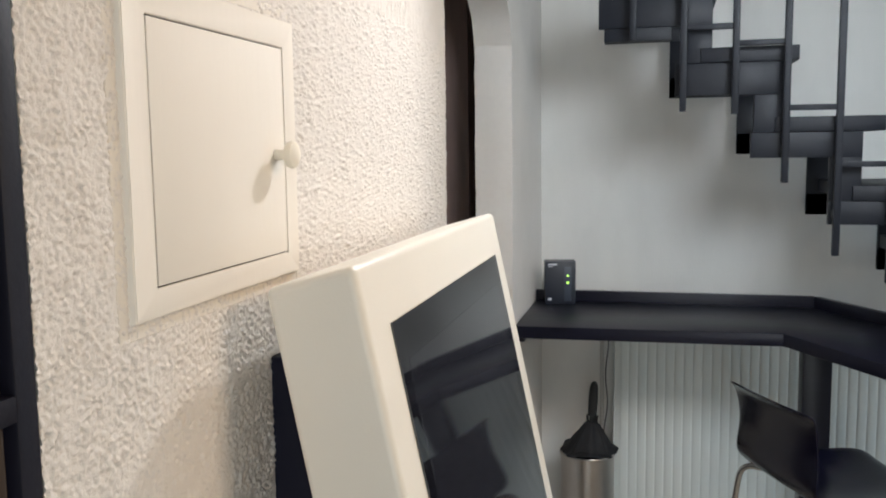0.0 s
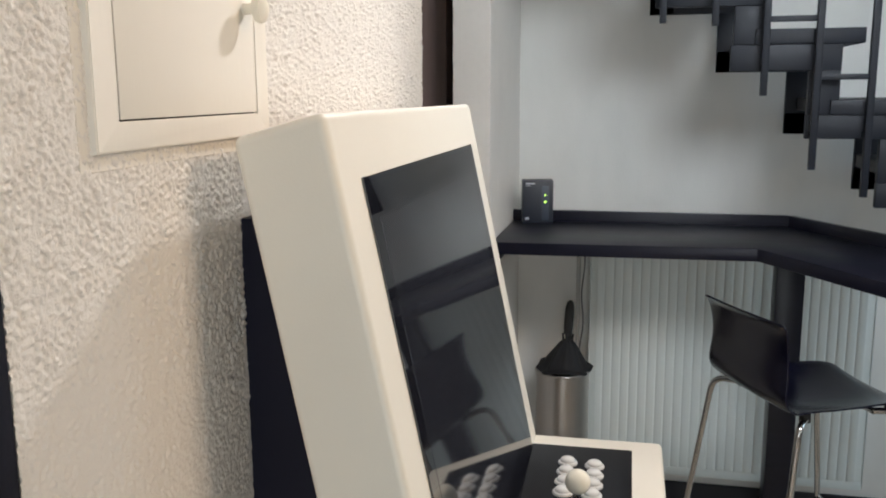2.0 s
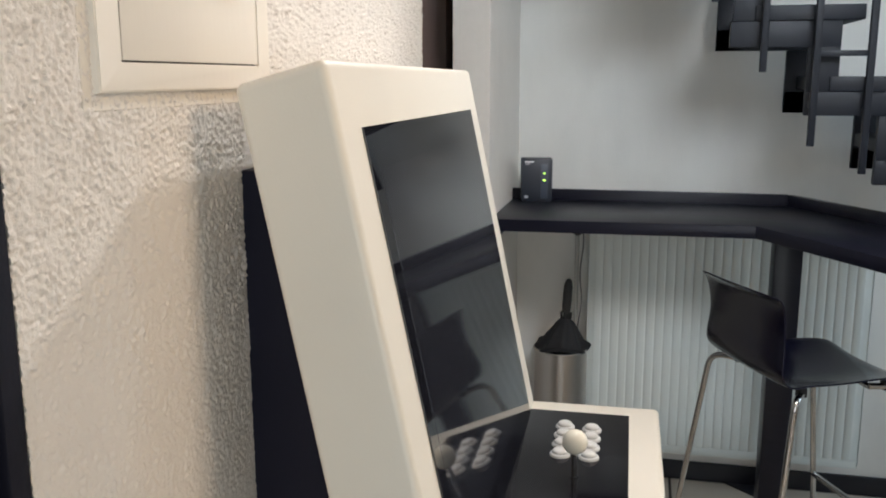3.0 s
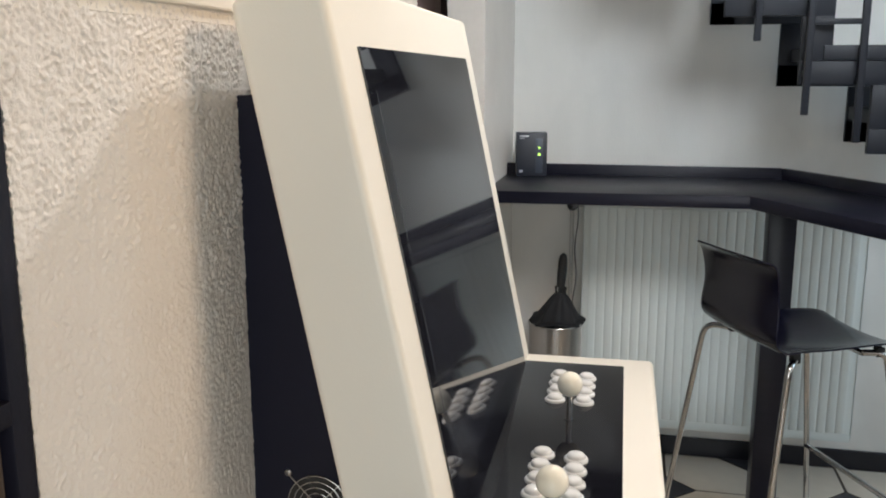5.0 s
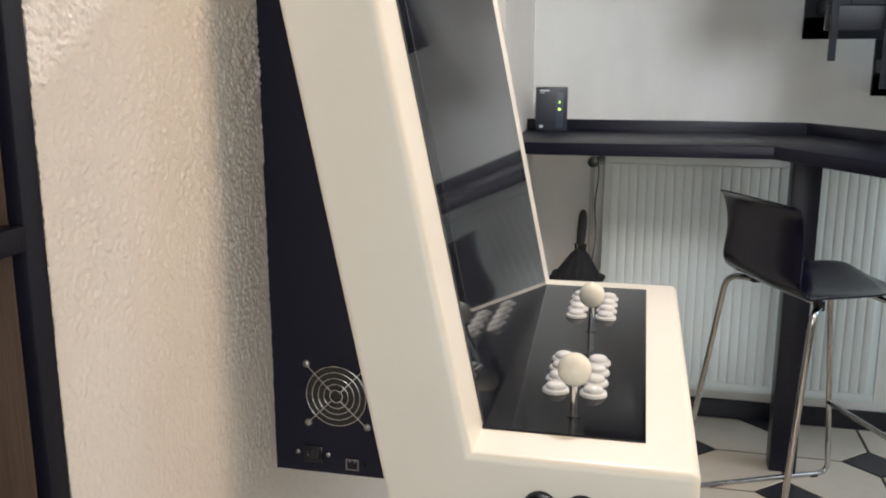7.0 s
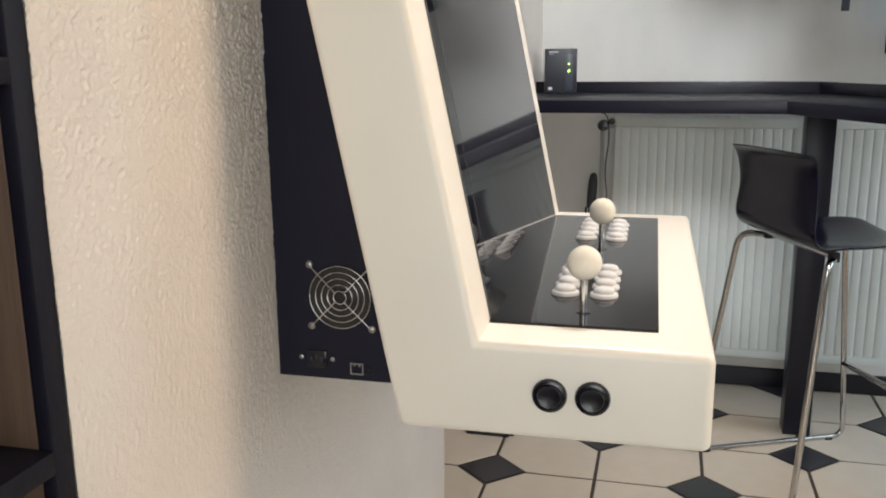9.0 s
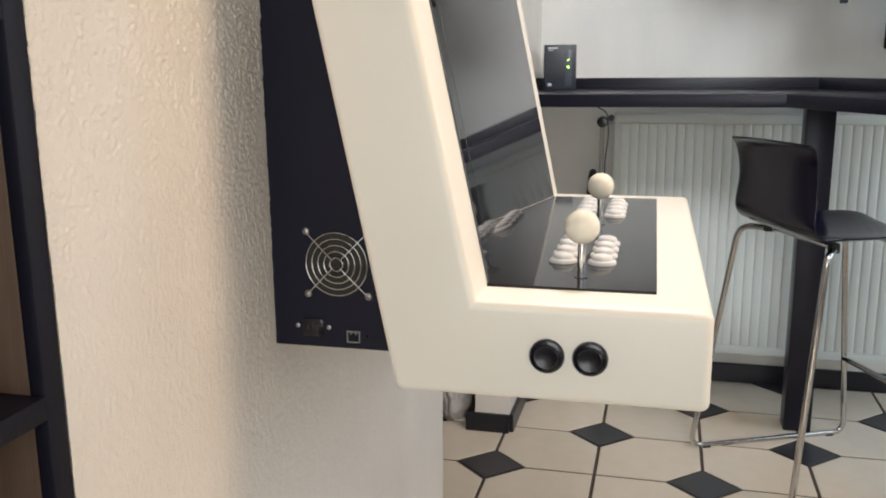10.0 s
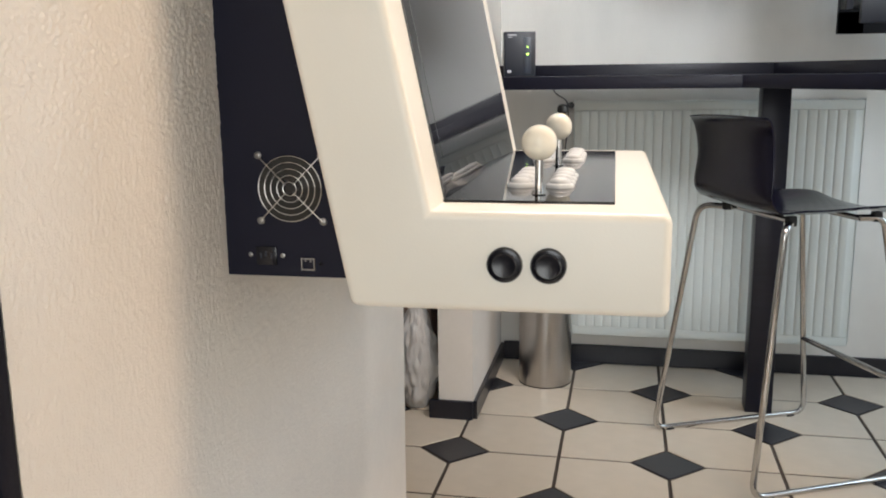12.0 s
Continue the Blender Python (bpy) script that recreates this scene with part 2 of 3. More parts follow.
def rounded(points, r, steps=6):
    """A polyline with its inner corners rounded."""
    pts = [Vector(p) for p in points]
    out = [pts[0]]
    for a, b, c in zip(pts, pts[1:], pts[2:]):
        d0, d1 = (a - b), (c - b)
        k = min(r, d0.length * 0.45, d1.length * 0.45)
        p0, p1 = b + d0.normalized() * k, b + d1.normalized() * k
        for i in range(steps + 1):
            t = i / steps
            out.append((1 - t) ** 2 * p0 + 2 * t * (1 - t) * b + t * t * p1)
    out.append(pts[-1])
    return out


def finish(name, bm, mat, smooth=True, angle=40):
    me = bpy.data.meshes.new(name)
    bm.normal_update()
    bm.to_mesh(me)
    bm.free()
    me.materials.append(M[mat])
    if smooth:
        me.shade_smooth()
        me.set_sharp_from_angle(angle=radians(angle))
    return me


def part(name, bm, mat, parent, label="", smooth=True, angle=40):
    ob = new(name, finish(name, bm, mat, smooth, angle))
    if parent is not None:
        ob.parent = parent
    if label:
        ob["label"] = label
    return ob


def thing(name, label, category, group="", m=None):
    ob = tagged(new(name), label, category, group)
    ob.matrix_world = m or Matrix()
    return ob


def structure(name, bm, mat, label, category, smooth=True):
    return tagged(part(name, bm, mat, None, smooth=smooth), label, category, kind="structure")


def B():
    return bmesh.new()


# ---- the room ----
CEIL = 2.5
BACK = 3.575            # face of the back wall
EAST, SOUTH = 2.8, -1.7


def lean_x(y, z=0.4):
    """The plastered wall runs slightly askew, and stands a little further back beyond the arch."""
    out_of_plumb = min(1.0, max(0.0, (1.75 - z) / 1.3))
    if y < 1.8:
        return -0.0112 * max(0.0, y - 0.85) * out_of_plumb
    s = min(1.0, (y - 1.8) / 1.08)
    return -0.0106 * out_of_plumb * (1 - s) - 0.058 * s


def wall_west():
    y0, y1, r0, r1, spring, thick = 0.604, BACK, 1.772, 2.885, 2.04, 0.119
    mid, rad = (r0 + r1) / 2, (r1 - r0) / 2
    top = 2.235
    verts, faces = [], []

    def arch(y):
        s = min(1.0, abs(y - mid) / rad)
        return spring + (top - spring) * math.sqrt(max(0.0, 1 - s * s))

    def relief(y, z):
        """Roughcast: bumps a few millimetres wide and about one high."""
        a = noise.noise(Vector((y * 215, z * 215, 3.1)))
        b = noise.noise(Vector((y * 400, z * 400, 8.4)))
        c = noise.noise(Vector((y * 48, z * 48, 5.2)))
        e = noise.noise(Vector((y * 105, z * 105, 2.6)))
        d = noise.voronoi(Vector((y * 250 + 0.5 * b, z * 250 + 0.5 * a, 1.7)))[0][0]
        blob = max(0.0, 1.0 - (d / 0.62) ** 2)
        bump = 0.45 * blob + 0.55 * max(-0.4, a) + 0.30 * b + 0.32 * e
        coarse = 0.16 + 0.26 * min(1.0, max(0.0, (z - 0.70) / 0.35)) + 0.58 * min(1.0, max(0.0, (z - 1.10) / 0.40))       # relief flattened towards the floor to imitate the flatter light there
        return 0.0037 * coarse * (bump * (0.85 + 0.7 * c) - 0.32) + 0.0008 * noise.noise(Vector((y * 9, z * 9, 0.4)))

    def sheet(ys, zs_of):
        cols = []
        for y in ys:
            col = []
            for z in zs_of(y):
                col.append(len(verts))
                verts.append((lean_x(y, z) + relief(y, z), y, z))
            cols.append(col)
        for a, b in zip(cols, cols[1:]):
            faces.extend((a[i], b[i], b[i + 1], a[i + 1]) for i in range(len(a) - 1))
        return cols

    def steps(a, b, d):
        n = max(1, int(round((b - a) / d)))
        return [a + (b - a) * i / n for i in range(n + 1)]

    z_near = steps(0.0, 0.5, 0.03)[:-1] + steps(0.5, 1.1, 0.0026)[:-1] + steps(1.1, 1.92, 0.0014)[:-1] + steps(1.92, CEIL, 0.012)
    near = sheet(steps(y0, 0.975, 0.0014)[:-1] + steps(0.975, r0, 0.0034), lambda y: z_near)
    z_far = steps(0.0, CEIL, 0.012)
    far = sheet(steps(r1, y1, 0.012), lambda y: z_far)
    over = sheet(steps(r0, r1, 0.03), lambda y: [arch(y) + (CEIL - arch(y)) * i / 12 for i in range(13)])

    def reveal(edge):
        first = len(verts)
        n = 6
        for k in range(1, n + 1):
            for i in edge:
                x, y, z = verts[i]
                verts.append((x - thick * k / n, y + (relief(x + z, z * 1.3 + k) if k < n else 0.0), z))
        rows = [list(edge)] + [list(range(first + k * len(edge), first + (k + 1) * len(edge))) for k in range(n)]
        for a, b in zip(rows, rows[1:]):
            faces.extend((a[i], a[i + 1], b[i + 1], b[i]) for i in range(len(edge) - 1))
    reveal(near[-1])
    reveal(far[0])
    reveal([c[0] for c in over])
    reveal(near[0])
    # the plain rear face
    for lo, hi in ((y0, r0), (r1, y1)):
        k = len(verts)
        verts.extend((lean_x(y) - thick, y, z) for y, z in ((lo, 0), (hi, 0), (hi, CEIL), (lo, CEIL)))
        faces.append((k, k + 1, k + 2, k + 3))
    ys = steps(r0, r1, 0.05)
    k = len(verts)
    for y in ys:
        verts.extend((lean_x(y) - thick, y, z) for z in (arch(y), CEIL))
    faces.extend((k + 2 * i, k + 2 * i + 2, k + 2 * i + 3, k + 2 * i + 1) for i in range(len(ys) - 1))
    me = bpy.data.meshes.new("wall_west")
    me.from_pydata(verts, [], faces)
    me.materials.append(M["plaster"])
    me.shade_smooth()
    me.set_sharp_from_angle(angle=radians(70))
    tagged(new("wall_west", me), "rough white roughcast plaster wall with an arched opening", "wall", kind="structure")


wall_west()


def flat_wall(name, boxes, label, mat="smooth_wall"):
    bm = B()
    for lo, hi in boxes:
        box(bm, lo, hi)
    structure(name, bm, mat, label, "wall", smooth=False)


flat_wall("wall_north", [((-1.6, BACK, 0), (EAST + 0.2, BACK + 0.15, CEIL))], "smooth off-white painted wall behind the counter and staircase")
def pierced(fixed, along, lo, hi, holes, z0=0.85, z1=2.25):
    """Boxes of a wall from lo to hi along one axis with window holes in it."""
    out, at = [], lo
    for a, b in holes + [(hi, hi)]:
        out.append((at, a, 0, CEIL))
        if b > a:
            out += [(a, b, 0, z0), (a, b, z1, CEIL)]
        at = b
    return [((fixed[0], p, q), (fixed[1], r, t)) if along == "y" else ((p, fixed[0], q), (r, fixed[1], t)) for p, r, q, t in out]


# unseen walls that close the room, their openings placed for the added light
flat_wall("wall_east", pierced((EAST, EAST + 0.2), "y", SOUTH, BACK, [(0.25, 1.75), (2.3, 3.3)]), "smooth off-white painted wall, unseen, with two assumed window openings")
flat_wall("wall_south", pierced((SOUTH - 0.2, SOUTH), "x", -1.6, EAST + 0.2, [(0.17, 1.27)], 0.06), "smooth off-white painted wall, unseen, with an assumed opening down to the floor")
flat_wall("wall_niche", [((-0.42, SOUTH, 0), (-0.36, 0.595, CEIL)), ((-0.36, 0.608, 0), (-0.14, 0.66, CEIL))], "plain white wall behind the black bookcase")
flat_wall("wall_hall", [((-1.7, SOUTH, 0), (-1.6, BACK + 0.15, CEIL))], "plain wall of the space beyond the arch")

bm = B()
box(bm, (-1.7, SOUTH - 0.2, CEIL), (EAST + 0.2, BACK + 0.15, CEIL + 0.12))
structure("ceiling", bm, "ceiling", "flat white painted ceiling", "ceiling", smooth=False)
bm = B()
box(bm, (-1.7, SOUTH - 0.2, -0.1), (EAST + 0.2, BACK + 0.15, -0.0015))
FLOOR = structure("floor", bm, "grout", "cream floor tiles with dark diamond insets and brown joints", "floor", smooth=False)


def window(name, lo, hi, axis):
    """An assumed, unseen white casement for two panes; axis is the wall's normal."""
    w = tagged(new(name), "assumed white window frame, out of view", "window", kind="structure")
    mid = [(a + b) / 2 for a, b in zip(lo, hi)]
    u = 1 if axis == 0 else 0
    fr = 0.06
    for a, b in (((lo[u], lo[2]), (lo[u] + fr, hi[2])), ((hi[u] - fr, lo[2]), (hi[u], hi[2])), ((mid[u] - fr / 2, lo[2] + fr), (mid[u] + fr / 2, hi[2] - fr)),
                 ((lo[u] + fr, lo[2]), (hi[u] - fr, lo[2] + fr)), ((lo[u] + fr, hi[2] - fr), (hi[u] - fr, hi[2]))):
        bm = B()
        p0, p1 = [0, 0, a[1]], [0, 0, b[1]]
        p0[u], p1[u] = a[0], b[0]
        p0[axis], p1[axis] = lo[axis], hi[axis]
        box(bm, p0, p1, bevel=0.004)
        part("window_frame", bm, "frame_white", w)


window("window_1", (EAST + 0.1, 0.25, 0.85), (EAST + 0.16, 1.75, 2.25), 0)
window("window_2", (EAST + 0.1, 2.3, 0.85), (EAST + 0.16, 3.3, 2.25), 0)
window("window_3", (0.17, SOUTH - 0.16, 0.06), (1.27, SOUTH - 0.1, 2.25), 1)


def skirting(name, points, h=0.085, t=0.014):
    """Black tile skirting along a line of plan points, its face on the right-hand side of the way."""
    bm = B()
    for a, b in zip(points, points[1:]):
        a, b = Vector((*a, 0)), Vector((*b, 0))
        d = (b - a).normalized()
        nrm = Vector((d.y, -d.x, 0))
        prism_pts = [a, b, b + nrm * t, a + nrm * t]
        lo = [bm.verts.new((p.x, p.y, 0.0)) for p in prism_pts]
        hi = [bm.verts.new((p.x, p.y, h)) for p in prism_pts]
        bm.faces.new(lo[::-1])
        bm.faces.new(hi)
        for i in range(4):
            bm.faces.new((lo[i], lo[(i + 1) % 4], hi[(i + 1) % 4], hi[i]))
    bmesh.ops.recalc_face_normals(bm, faces=bm.faces[:])
    bmesh.ops.bevel(bm, geom=[e for e in bm.edges if e.verts[0].co.z > h * 0.9 and e.verts[1].co.z > h * 0.9], offset=0.002, segments=1, affect="EDGES")
    structure(name, bm, "skirting", "glossy black skirting tiles along the wall", "baseboard", smooth=False)


XF = lean_x(2.885)
skirting("baseboard_north", [(lean_x(BACK) + 0.014, BACK), (EAST, BACK)], 0.075)
skirting("baseboard_pillar", [(XF - 0.15, 2.885), (XF, 2.885), (lean_x(BACK), BACK)], 0.066)


# ---- wall-hung arcade cabinet ----
Y0, Y1 = 0.868, 1.607
TOPF, NOTCH = Vector((0.131, 1.617)), Vector((0.253, 1.0325))
SKEW = pose(0.25, Y0, 1.03, -0.35, 0, 0.75) @ Matrix.Translation((-0.25, -Y0, -1.03))     # it hangs a touch askew
SLOPE = (NOTCH - TOPF).normalized()
OUT = Vector((-SLOPE.y, SLOPE.x))            # away from the sloping face, in x and z


def on_slope(z, out=0.0):
    k = (z - TOPF.y) / SLOPE.y
    p = TOPF + SLOPE * k + OUT * out
    return p.x, p.y


def slope_pane(bm, y0, y1, z0, z1, lo, hi):
    prism(bm, [on_slope(z0, lo), on_slope(z0, hi), on_slope(z1, hi), on_slope(z1, lo)], y0, y1, "y")


def arcade_cabinet():
    cab = thing("arcade_cabinet", "cream lacquered wall-mounted arcade cabinet with sloping screen and two joysticks", "arcade cabinet", m=SKEW)
    bm = B()
    prism(bm, [(0.172, 0.937), (0.472, 0.937), (0.472, 1.0325), tuple(NOTCH), tuple(TOPF), (0.040, 1.592)], Y0, Y1, "y", bevel=0.0090, seg=5, sharp=3)
    part("body", bm, "cream", cab, "smooth cream lacquered shell with rounded edges", angle=60)
    bm = B()
    slope_pane(bm, 0.934, 1.536, 1.551, 1.0325, -0.003, 0.0022)
    glass = part("screen_glass", bm, "screen_glass", cab, "dark reflective glass screen", smooth=False)
    bm = B()
    slope_pane(bm, 0.962, 1.498, 1.508, 1.075, 0.0005, 0.0024)
    part("display_panel", bm, "lcd", glass, "switched-off dark grey display", smooth=False)
    bm = B()
    box(bm, (0.2470, 0.930, 1.026), (0.421, 1.555, 1.0350), bevel=0.0006, seg=1)
    part("control_panel", bm, "black_acrylic", cab, "glossy black acrylic control panel", smooth=False)
    z = 1.0350

    def button(x, y):
        bm = B()
        lathe(bm, [(0.0, 0.001), (0.0160, 0.0), (0.0160, 0.0018), (0.0150, 0.0038), (0.0130, 0.0048), (0.0124, 0.0038), (0.0, 0.0038)], (x, y, z), 24)
        rim = part("button_rim", bm, "button_white", cab, "glossy white plastic push button")
        bm = B()
        lathe(bm, [(0.0120, 0.003), (0.0120, 0.0062), (0.0110, 0.0084), (0.0085, 0.0100), (0.0045, 0.0110), (0.0, 0.0113)], (x, y, z), 24)
        part("plunger", bm, "button_white", rim)

    for y0 in (1.048, 1.366):
        for i in range(4):
            button(0.3180, y0 + 0.0375 * i + 0.003)
            button(0.3615, y0 + 0.0365 * i)

    def joystick(x, y):
        bm = B()
        tube(bm, [(x, y, z - 0.002), (x, y, 1.072)], 0.0042, 14)
        stick = part("joystick", bm, "chrome", cab, "chrome joystick shaft with a cream ball top")
        bm = B()
        lathe(bm, [(0.0, 0.0), (0.0070, 0.0), (0.0070, 0.0010), (0.0, 0.0015)], (x, y, z), 24)
        part("dust_washer", bm, "button_black", stick)
        bm = B()
        bmesh.ops.create_uvsphere(bm, u_segments=32, v_segments=20, radius=0.0182, matrix=Matrix.Translation((x, y, 1.0885)))
        part("ball", bm, "ball_cream", stick)

    joystick(0.344, 0.978)
    joystick(0.344, 1.296)
    side = pose(0, 0, 0, 90, 0, 0)
    for x in (0.322, 0.3625):
        bm = B()
        lathe(bm, [(0.0, 0.0), (0.0168, 0.0), (0.0168, 0.0018), (0.0155, 0.0042), (0.0128, 0.0050), (0.0122, 0.0034), (0.0, 0.0034)], (x, Y0, 0.9835), 32, side)
        rim = part("side_button_rim", bm, "button_black", cab, "glossy black push button in the side panel")
        bm = B()
        lathe(bm, [(0.0116, 0.003), (0.0116, 0.0056), (0.0106, 0.0066), (0.006, 0.0058), (0.0, 0.0055)], (x, Y0, 0.9835), 32, side)
        part("plunger", bm, "button_black", rim)


arcade_cabinet()


def electronics_box():
    bx = thing("computer_case", "black metal computer case on the wall behind the arcade cabinet", "computer case", m=pose(0, 0.967, 0, 0, 0, 0.6) @ Matrix.Translation((0, -0.967, 0)))
    f = 0.967
    bm = B()
    prism(bm, [(-0.014, 0.941), (0.166, 0.941), (0.060, 1.502), (-0.014, 1.502)], f, 1.52, "y", bevel=0.0015, seg=2)
    part("case", bm, "black_steel", bx, smooth=False)
    cx, cz = 0.0765, 1.0385
    # flat dark disc on the case, painted as the shade in the fan hole
    bm = B()
    lathe(bm, [(0.0, 0.0006), (0.0355, 0.0006), (0.0355, 0.0)], (cx, f, cz), 32, pose(0, 0, 0, 90))
    part("fan_opening", bm, "shadow_gap", bx, "dark disc standing for the shade inside the fan", smooth=False)
    bm = B()
    lathe(bm, [(0.0, 0.0014), (0.013, 0.0014), (0.013, 0.0006)], (cx, f, cz), 24, pose(0, 0, 0, 90))
    part("fan_hub", bm, "button_black", bx)
    grille = None
    for k in range(5):
        r = 0.0075 + 0.0070 * k
        bm = B()
        tube(bm, [(cx + r * math.cos(a), f - 0.0035, cz + r * math.sin(a)) for a in (2 * math.pi * i / 40 for i in range(40))], 0.0005, 8, closed=True)
        ring = part("grille_ring" if grille else "fan_grille", bm, "wire", grille or bx, "" if grille else "chrome wire fan grille")
        grille = grille or ring
    for sx in (-1, 1):
        for sz in (-1, 1):
            p = Vector((cx + sx * 0.0355, f, cz + sz * 0.0355))
            q = Vector((cx + sx * 0.0045, f - 0.0045, cz + sz * 0.0045))
            bm = B()
            tube(bm, [p + Vector((0, -0.002, 0)), p + (q - p) * 0.15 + Vector((0, -0.0025, 0)), q], 0.0006, 8)
            part("grille_arm", bm, "wire", grille)
            bm = B()
            lathe(bm, [(0.0, 0.0), (0.0042, 0.0), (0.0042, 0.0014), (0.0030, 0.0026), (0.0014, 0.0028), (0.0012, 0.0016), (0.0, 0.0016)], tuple(p), 16, pose(0, 0, 0, 90))
            part("screw", bm, "zinc", bx)
    for x, zz in ((0.0268, 0.965), (0.0640, 0.9645)):
        bm = B()
        lathe(bm, [(0.0, 0.0), (0.0026, 0.0), (0.0026, 0.0008), (0.0014, 0.0014), (0.0, 0.0014)], (x, f, zz), 16, pose(0, 0, 0, 90))
        part("screw", bm, "zinc", bx)
    bm = B()
    box(bm, (0.0335, f - 0.0022, 0.9535), (0.0575, f + 0.001, 0.9745), bevel=0.0012)
    sock = part("power_socket", bm, "button_black", bx, "black mains inlet socket")
    for dx in (-0.006, 0.0, 0.006):
        bm = B()
        box(bm, (0.0455 + dx - 0.001, f - 0.0028, 0.9615 if dx else 0.9635), (0.0455 + dx + 0.001, f - 0.0018, 0.967 if dx else 0.969))
        part("pin", bm, "ups", sock, smooth=False)
    # small dark disc in place of the hole beside the port
    bm = B()
    lathe(bm, [(0.0, 0.0004), (0.0016, 0.0004), (0.0020, 0.0008), (0.0022, 0.0)], (0.1075, f, 0.9565), 14, pose(0, 0, 0, 90))
    part("reset_button", bm, "button_black", bx)
    x0, x1, z0, z1, t = 0.0855, 0.1010, 0.9490, 0.9625, 0.0014
    port = None
    for lo, hi in (((x0, z0), (x1, z0 + t)), ((x0, z1 - t), (x1, z1)), ((x0, z0 + t), (x0 + t, z1 - t)), ((x1 - t, z0 + t), (x1, z1 - t)),
                   ((x0 + 0.0042, z1 - 0.004), (x0 + 0.0055, z1 - t)), ((x1 - 0.0055, z1 - 0.004), (x1 - 0.0042, z1 - t))):
        bm = B()
        box(bm, (lo[0], f - 0.0024, lo[1]), (hi[0], f + 0.0005, hi[1]))
        ob = part("rim" if port else "network_port", bm, "zinc", port or bx, "" if port else "metal rimmed network port", smooth=False)
        port = port or ob


electronics_box()


def fuse_box():
    fb = thing("fuse_box_door", "off-white painted fuse cupboard door with a round knob", "cupboard door")
    y0, y1, z0, z1 = 0.711, 1.040, 1.585, 1.865
    iy0, iy1, iz0, iz1 = 0.746, 1.007, 1.6115, 1.833
    bm = B()
    a = [bm.verts.new((0.0055, y, z)) for y, z in ((y0 + .003, z0 + .003), (y1 - .003, z0 + .003), (y1 - .003, z1 - .003), (y0 + .003, z1 - .003))]
    o = [bm.verts.new((-0.006, y, z)) for y, z in ((y0, z0), (y1, z0), (y1, z1), (y0, z1))]
    i = [bm.verts.new((0.0055, y, z)) for y, z in ((iy0, iz0), (iy1, iz0), (iy1, iz1), (iy0, iz1))]
    j = [bm.verts.new((-0.006, y, z)) for y, z in ((iy0, iz0), (iy1, iz0), (iy1, iz1), (iy0, iz1))]
    for k in range(4):
        n = (k + 1) % 4
        bm.faces.new((a[k], a[n], i[n], i[k]))
        bm.faces.new((o[k], o[n], a[n], a[k]))
        bm.faces.new((i[k], i[n], j[n], j[k]))
    bmesh.ops.recalc_face_normals(bm, faces=bm.faces[:])
    bmesh.ops.bevel(bm, geom=[e for e in bm.edges if all(abs(v.co.x - 0.0055) < 1e-6 for v in e.verts)], offset=0.001, segments=2, affect="EDGES")
    part("frame", bm, "door_paint", fb)
    for lo, hi in (((y0 - 0.013, z0 - 0.012), (y0 - 0.0004, z1 + 0.012)), ((y1 + 0.0004, z0 - 0.012), (y1 + 0.011, z1 + 0.012)), ((y0, z0 - 0.012), (y1, z0 - 0.0004)), ((y0, z1 + 0.0004), (y1, z1 + 0.012))):
        bm = B()
        box(bm, (-0.006, *lo), (-0.0006, *hi), bevel=0.001, seg=1)
        part("filler_strip", bm, "filler", fb, "smooth filler margin round the frame")
    # dark sheet that paints the shade in the gap round the door
    bm = B()
    box(bm, (-0.005, iy0 - 0.004, iz0 - 0.004), (0.0016, iy1 + 0.004, iz1 + 0.004))
    part("backing", bm, "shadow_gap", fb, smooth=False)
    bm = B()
    box(bm, (0.002, iy0 + 0.0022, iz0 + 0.0016), (0.0050, iy1 - 0.0012, iz1 - 0.0014), bevel=0.0006)
    door = part("door", bm, "door_paint", fb)
    bm = B()
    lathe(bm, [(0.0, 0.0), (0.0062, 0.0), (0.0056, 0.006), (0.0060, 0.0105), (0.0135, 0.014), (0.0150, 0.0175), (0.0138, 0.0215), (0.0085, 0.0245), (0.0, 0.0255)],
          (0.0050, 0.985, 1.7185), 28, pose(0, 0, 0, 0, 90, 0))
    part("knob", bm, "knob", door, "round cream wooden knob")


fuse_box()


# ---- black bookcase in the niche ----
def bookcase():
    bc = thing("bookcase", "tall open bookcase with black front edges and brown wood inside", "bookcase")
    ya, yb, d, t = -0.35, 0.602, 0.345, 0.019
    for y in (ya, yb - t):
        bm = B()
        box(bm, (-d, y, 0.0), (-0.0125, y + t, 2.25), bevel=0.001)
        part("side_board", bm, "walnut", bc, "brown wood-grain side panel")
        bm = B()
        box(bm, (-0.012, y - 0.001, 0.0), (0.001, y + t, 2.25), bevel=0.0015)
        part("front_stile", bm, "bookcase", bc, "black front edge")
    for zt in (0.06, 0.29, 0.535, 0.775, 1.025, 1.303, 1.567, 1.83, 2.25):
        bm = B()
        box(bm, (-d + 0.012, ya + t + 0.0005, zt - 0.018), (0.001, yb - t - 0.0005, zt), bevel=0.0012)
        part("shelf", bm, "bookcase", bc)
    bm = B()
    box(bm, (-d, ya + t + 0.0005, 0.0), (-d + 0.0115, yb - t - 0.0005, 2.25))
    part("back_board", bm, "walnut", bc, "brown wood-grain back panel", smooth=False)


bookcase()


# ---- bar counter ----
DX, DY = 0.5, -0.866               # the way of the turned wing
FZ, BZ = 1.148, 1.108              # top and underside


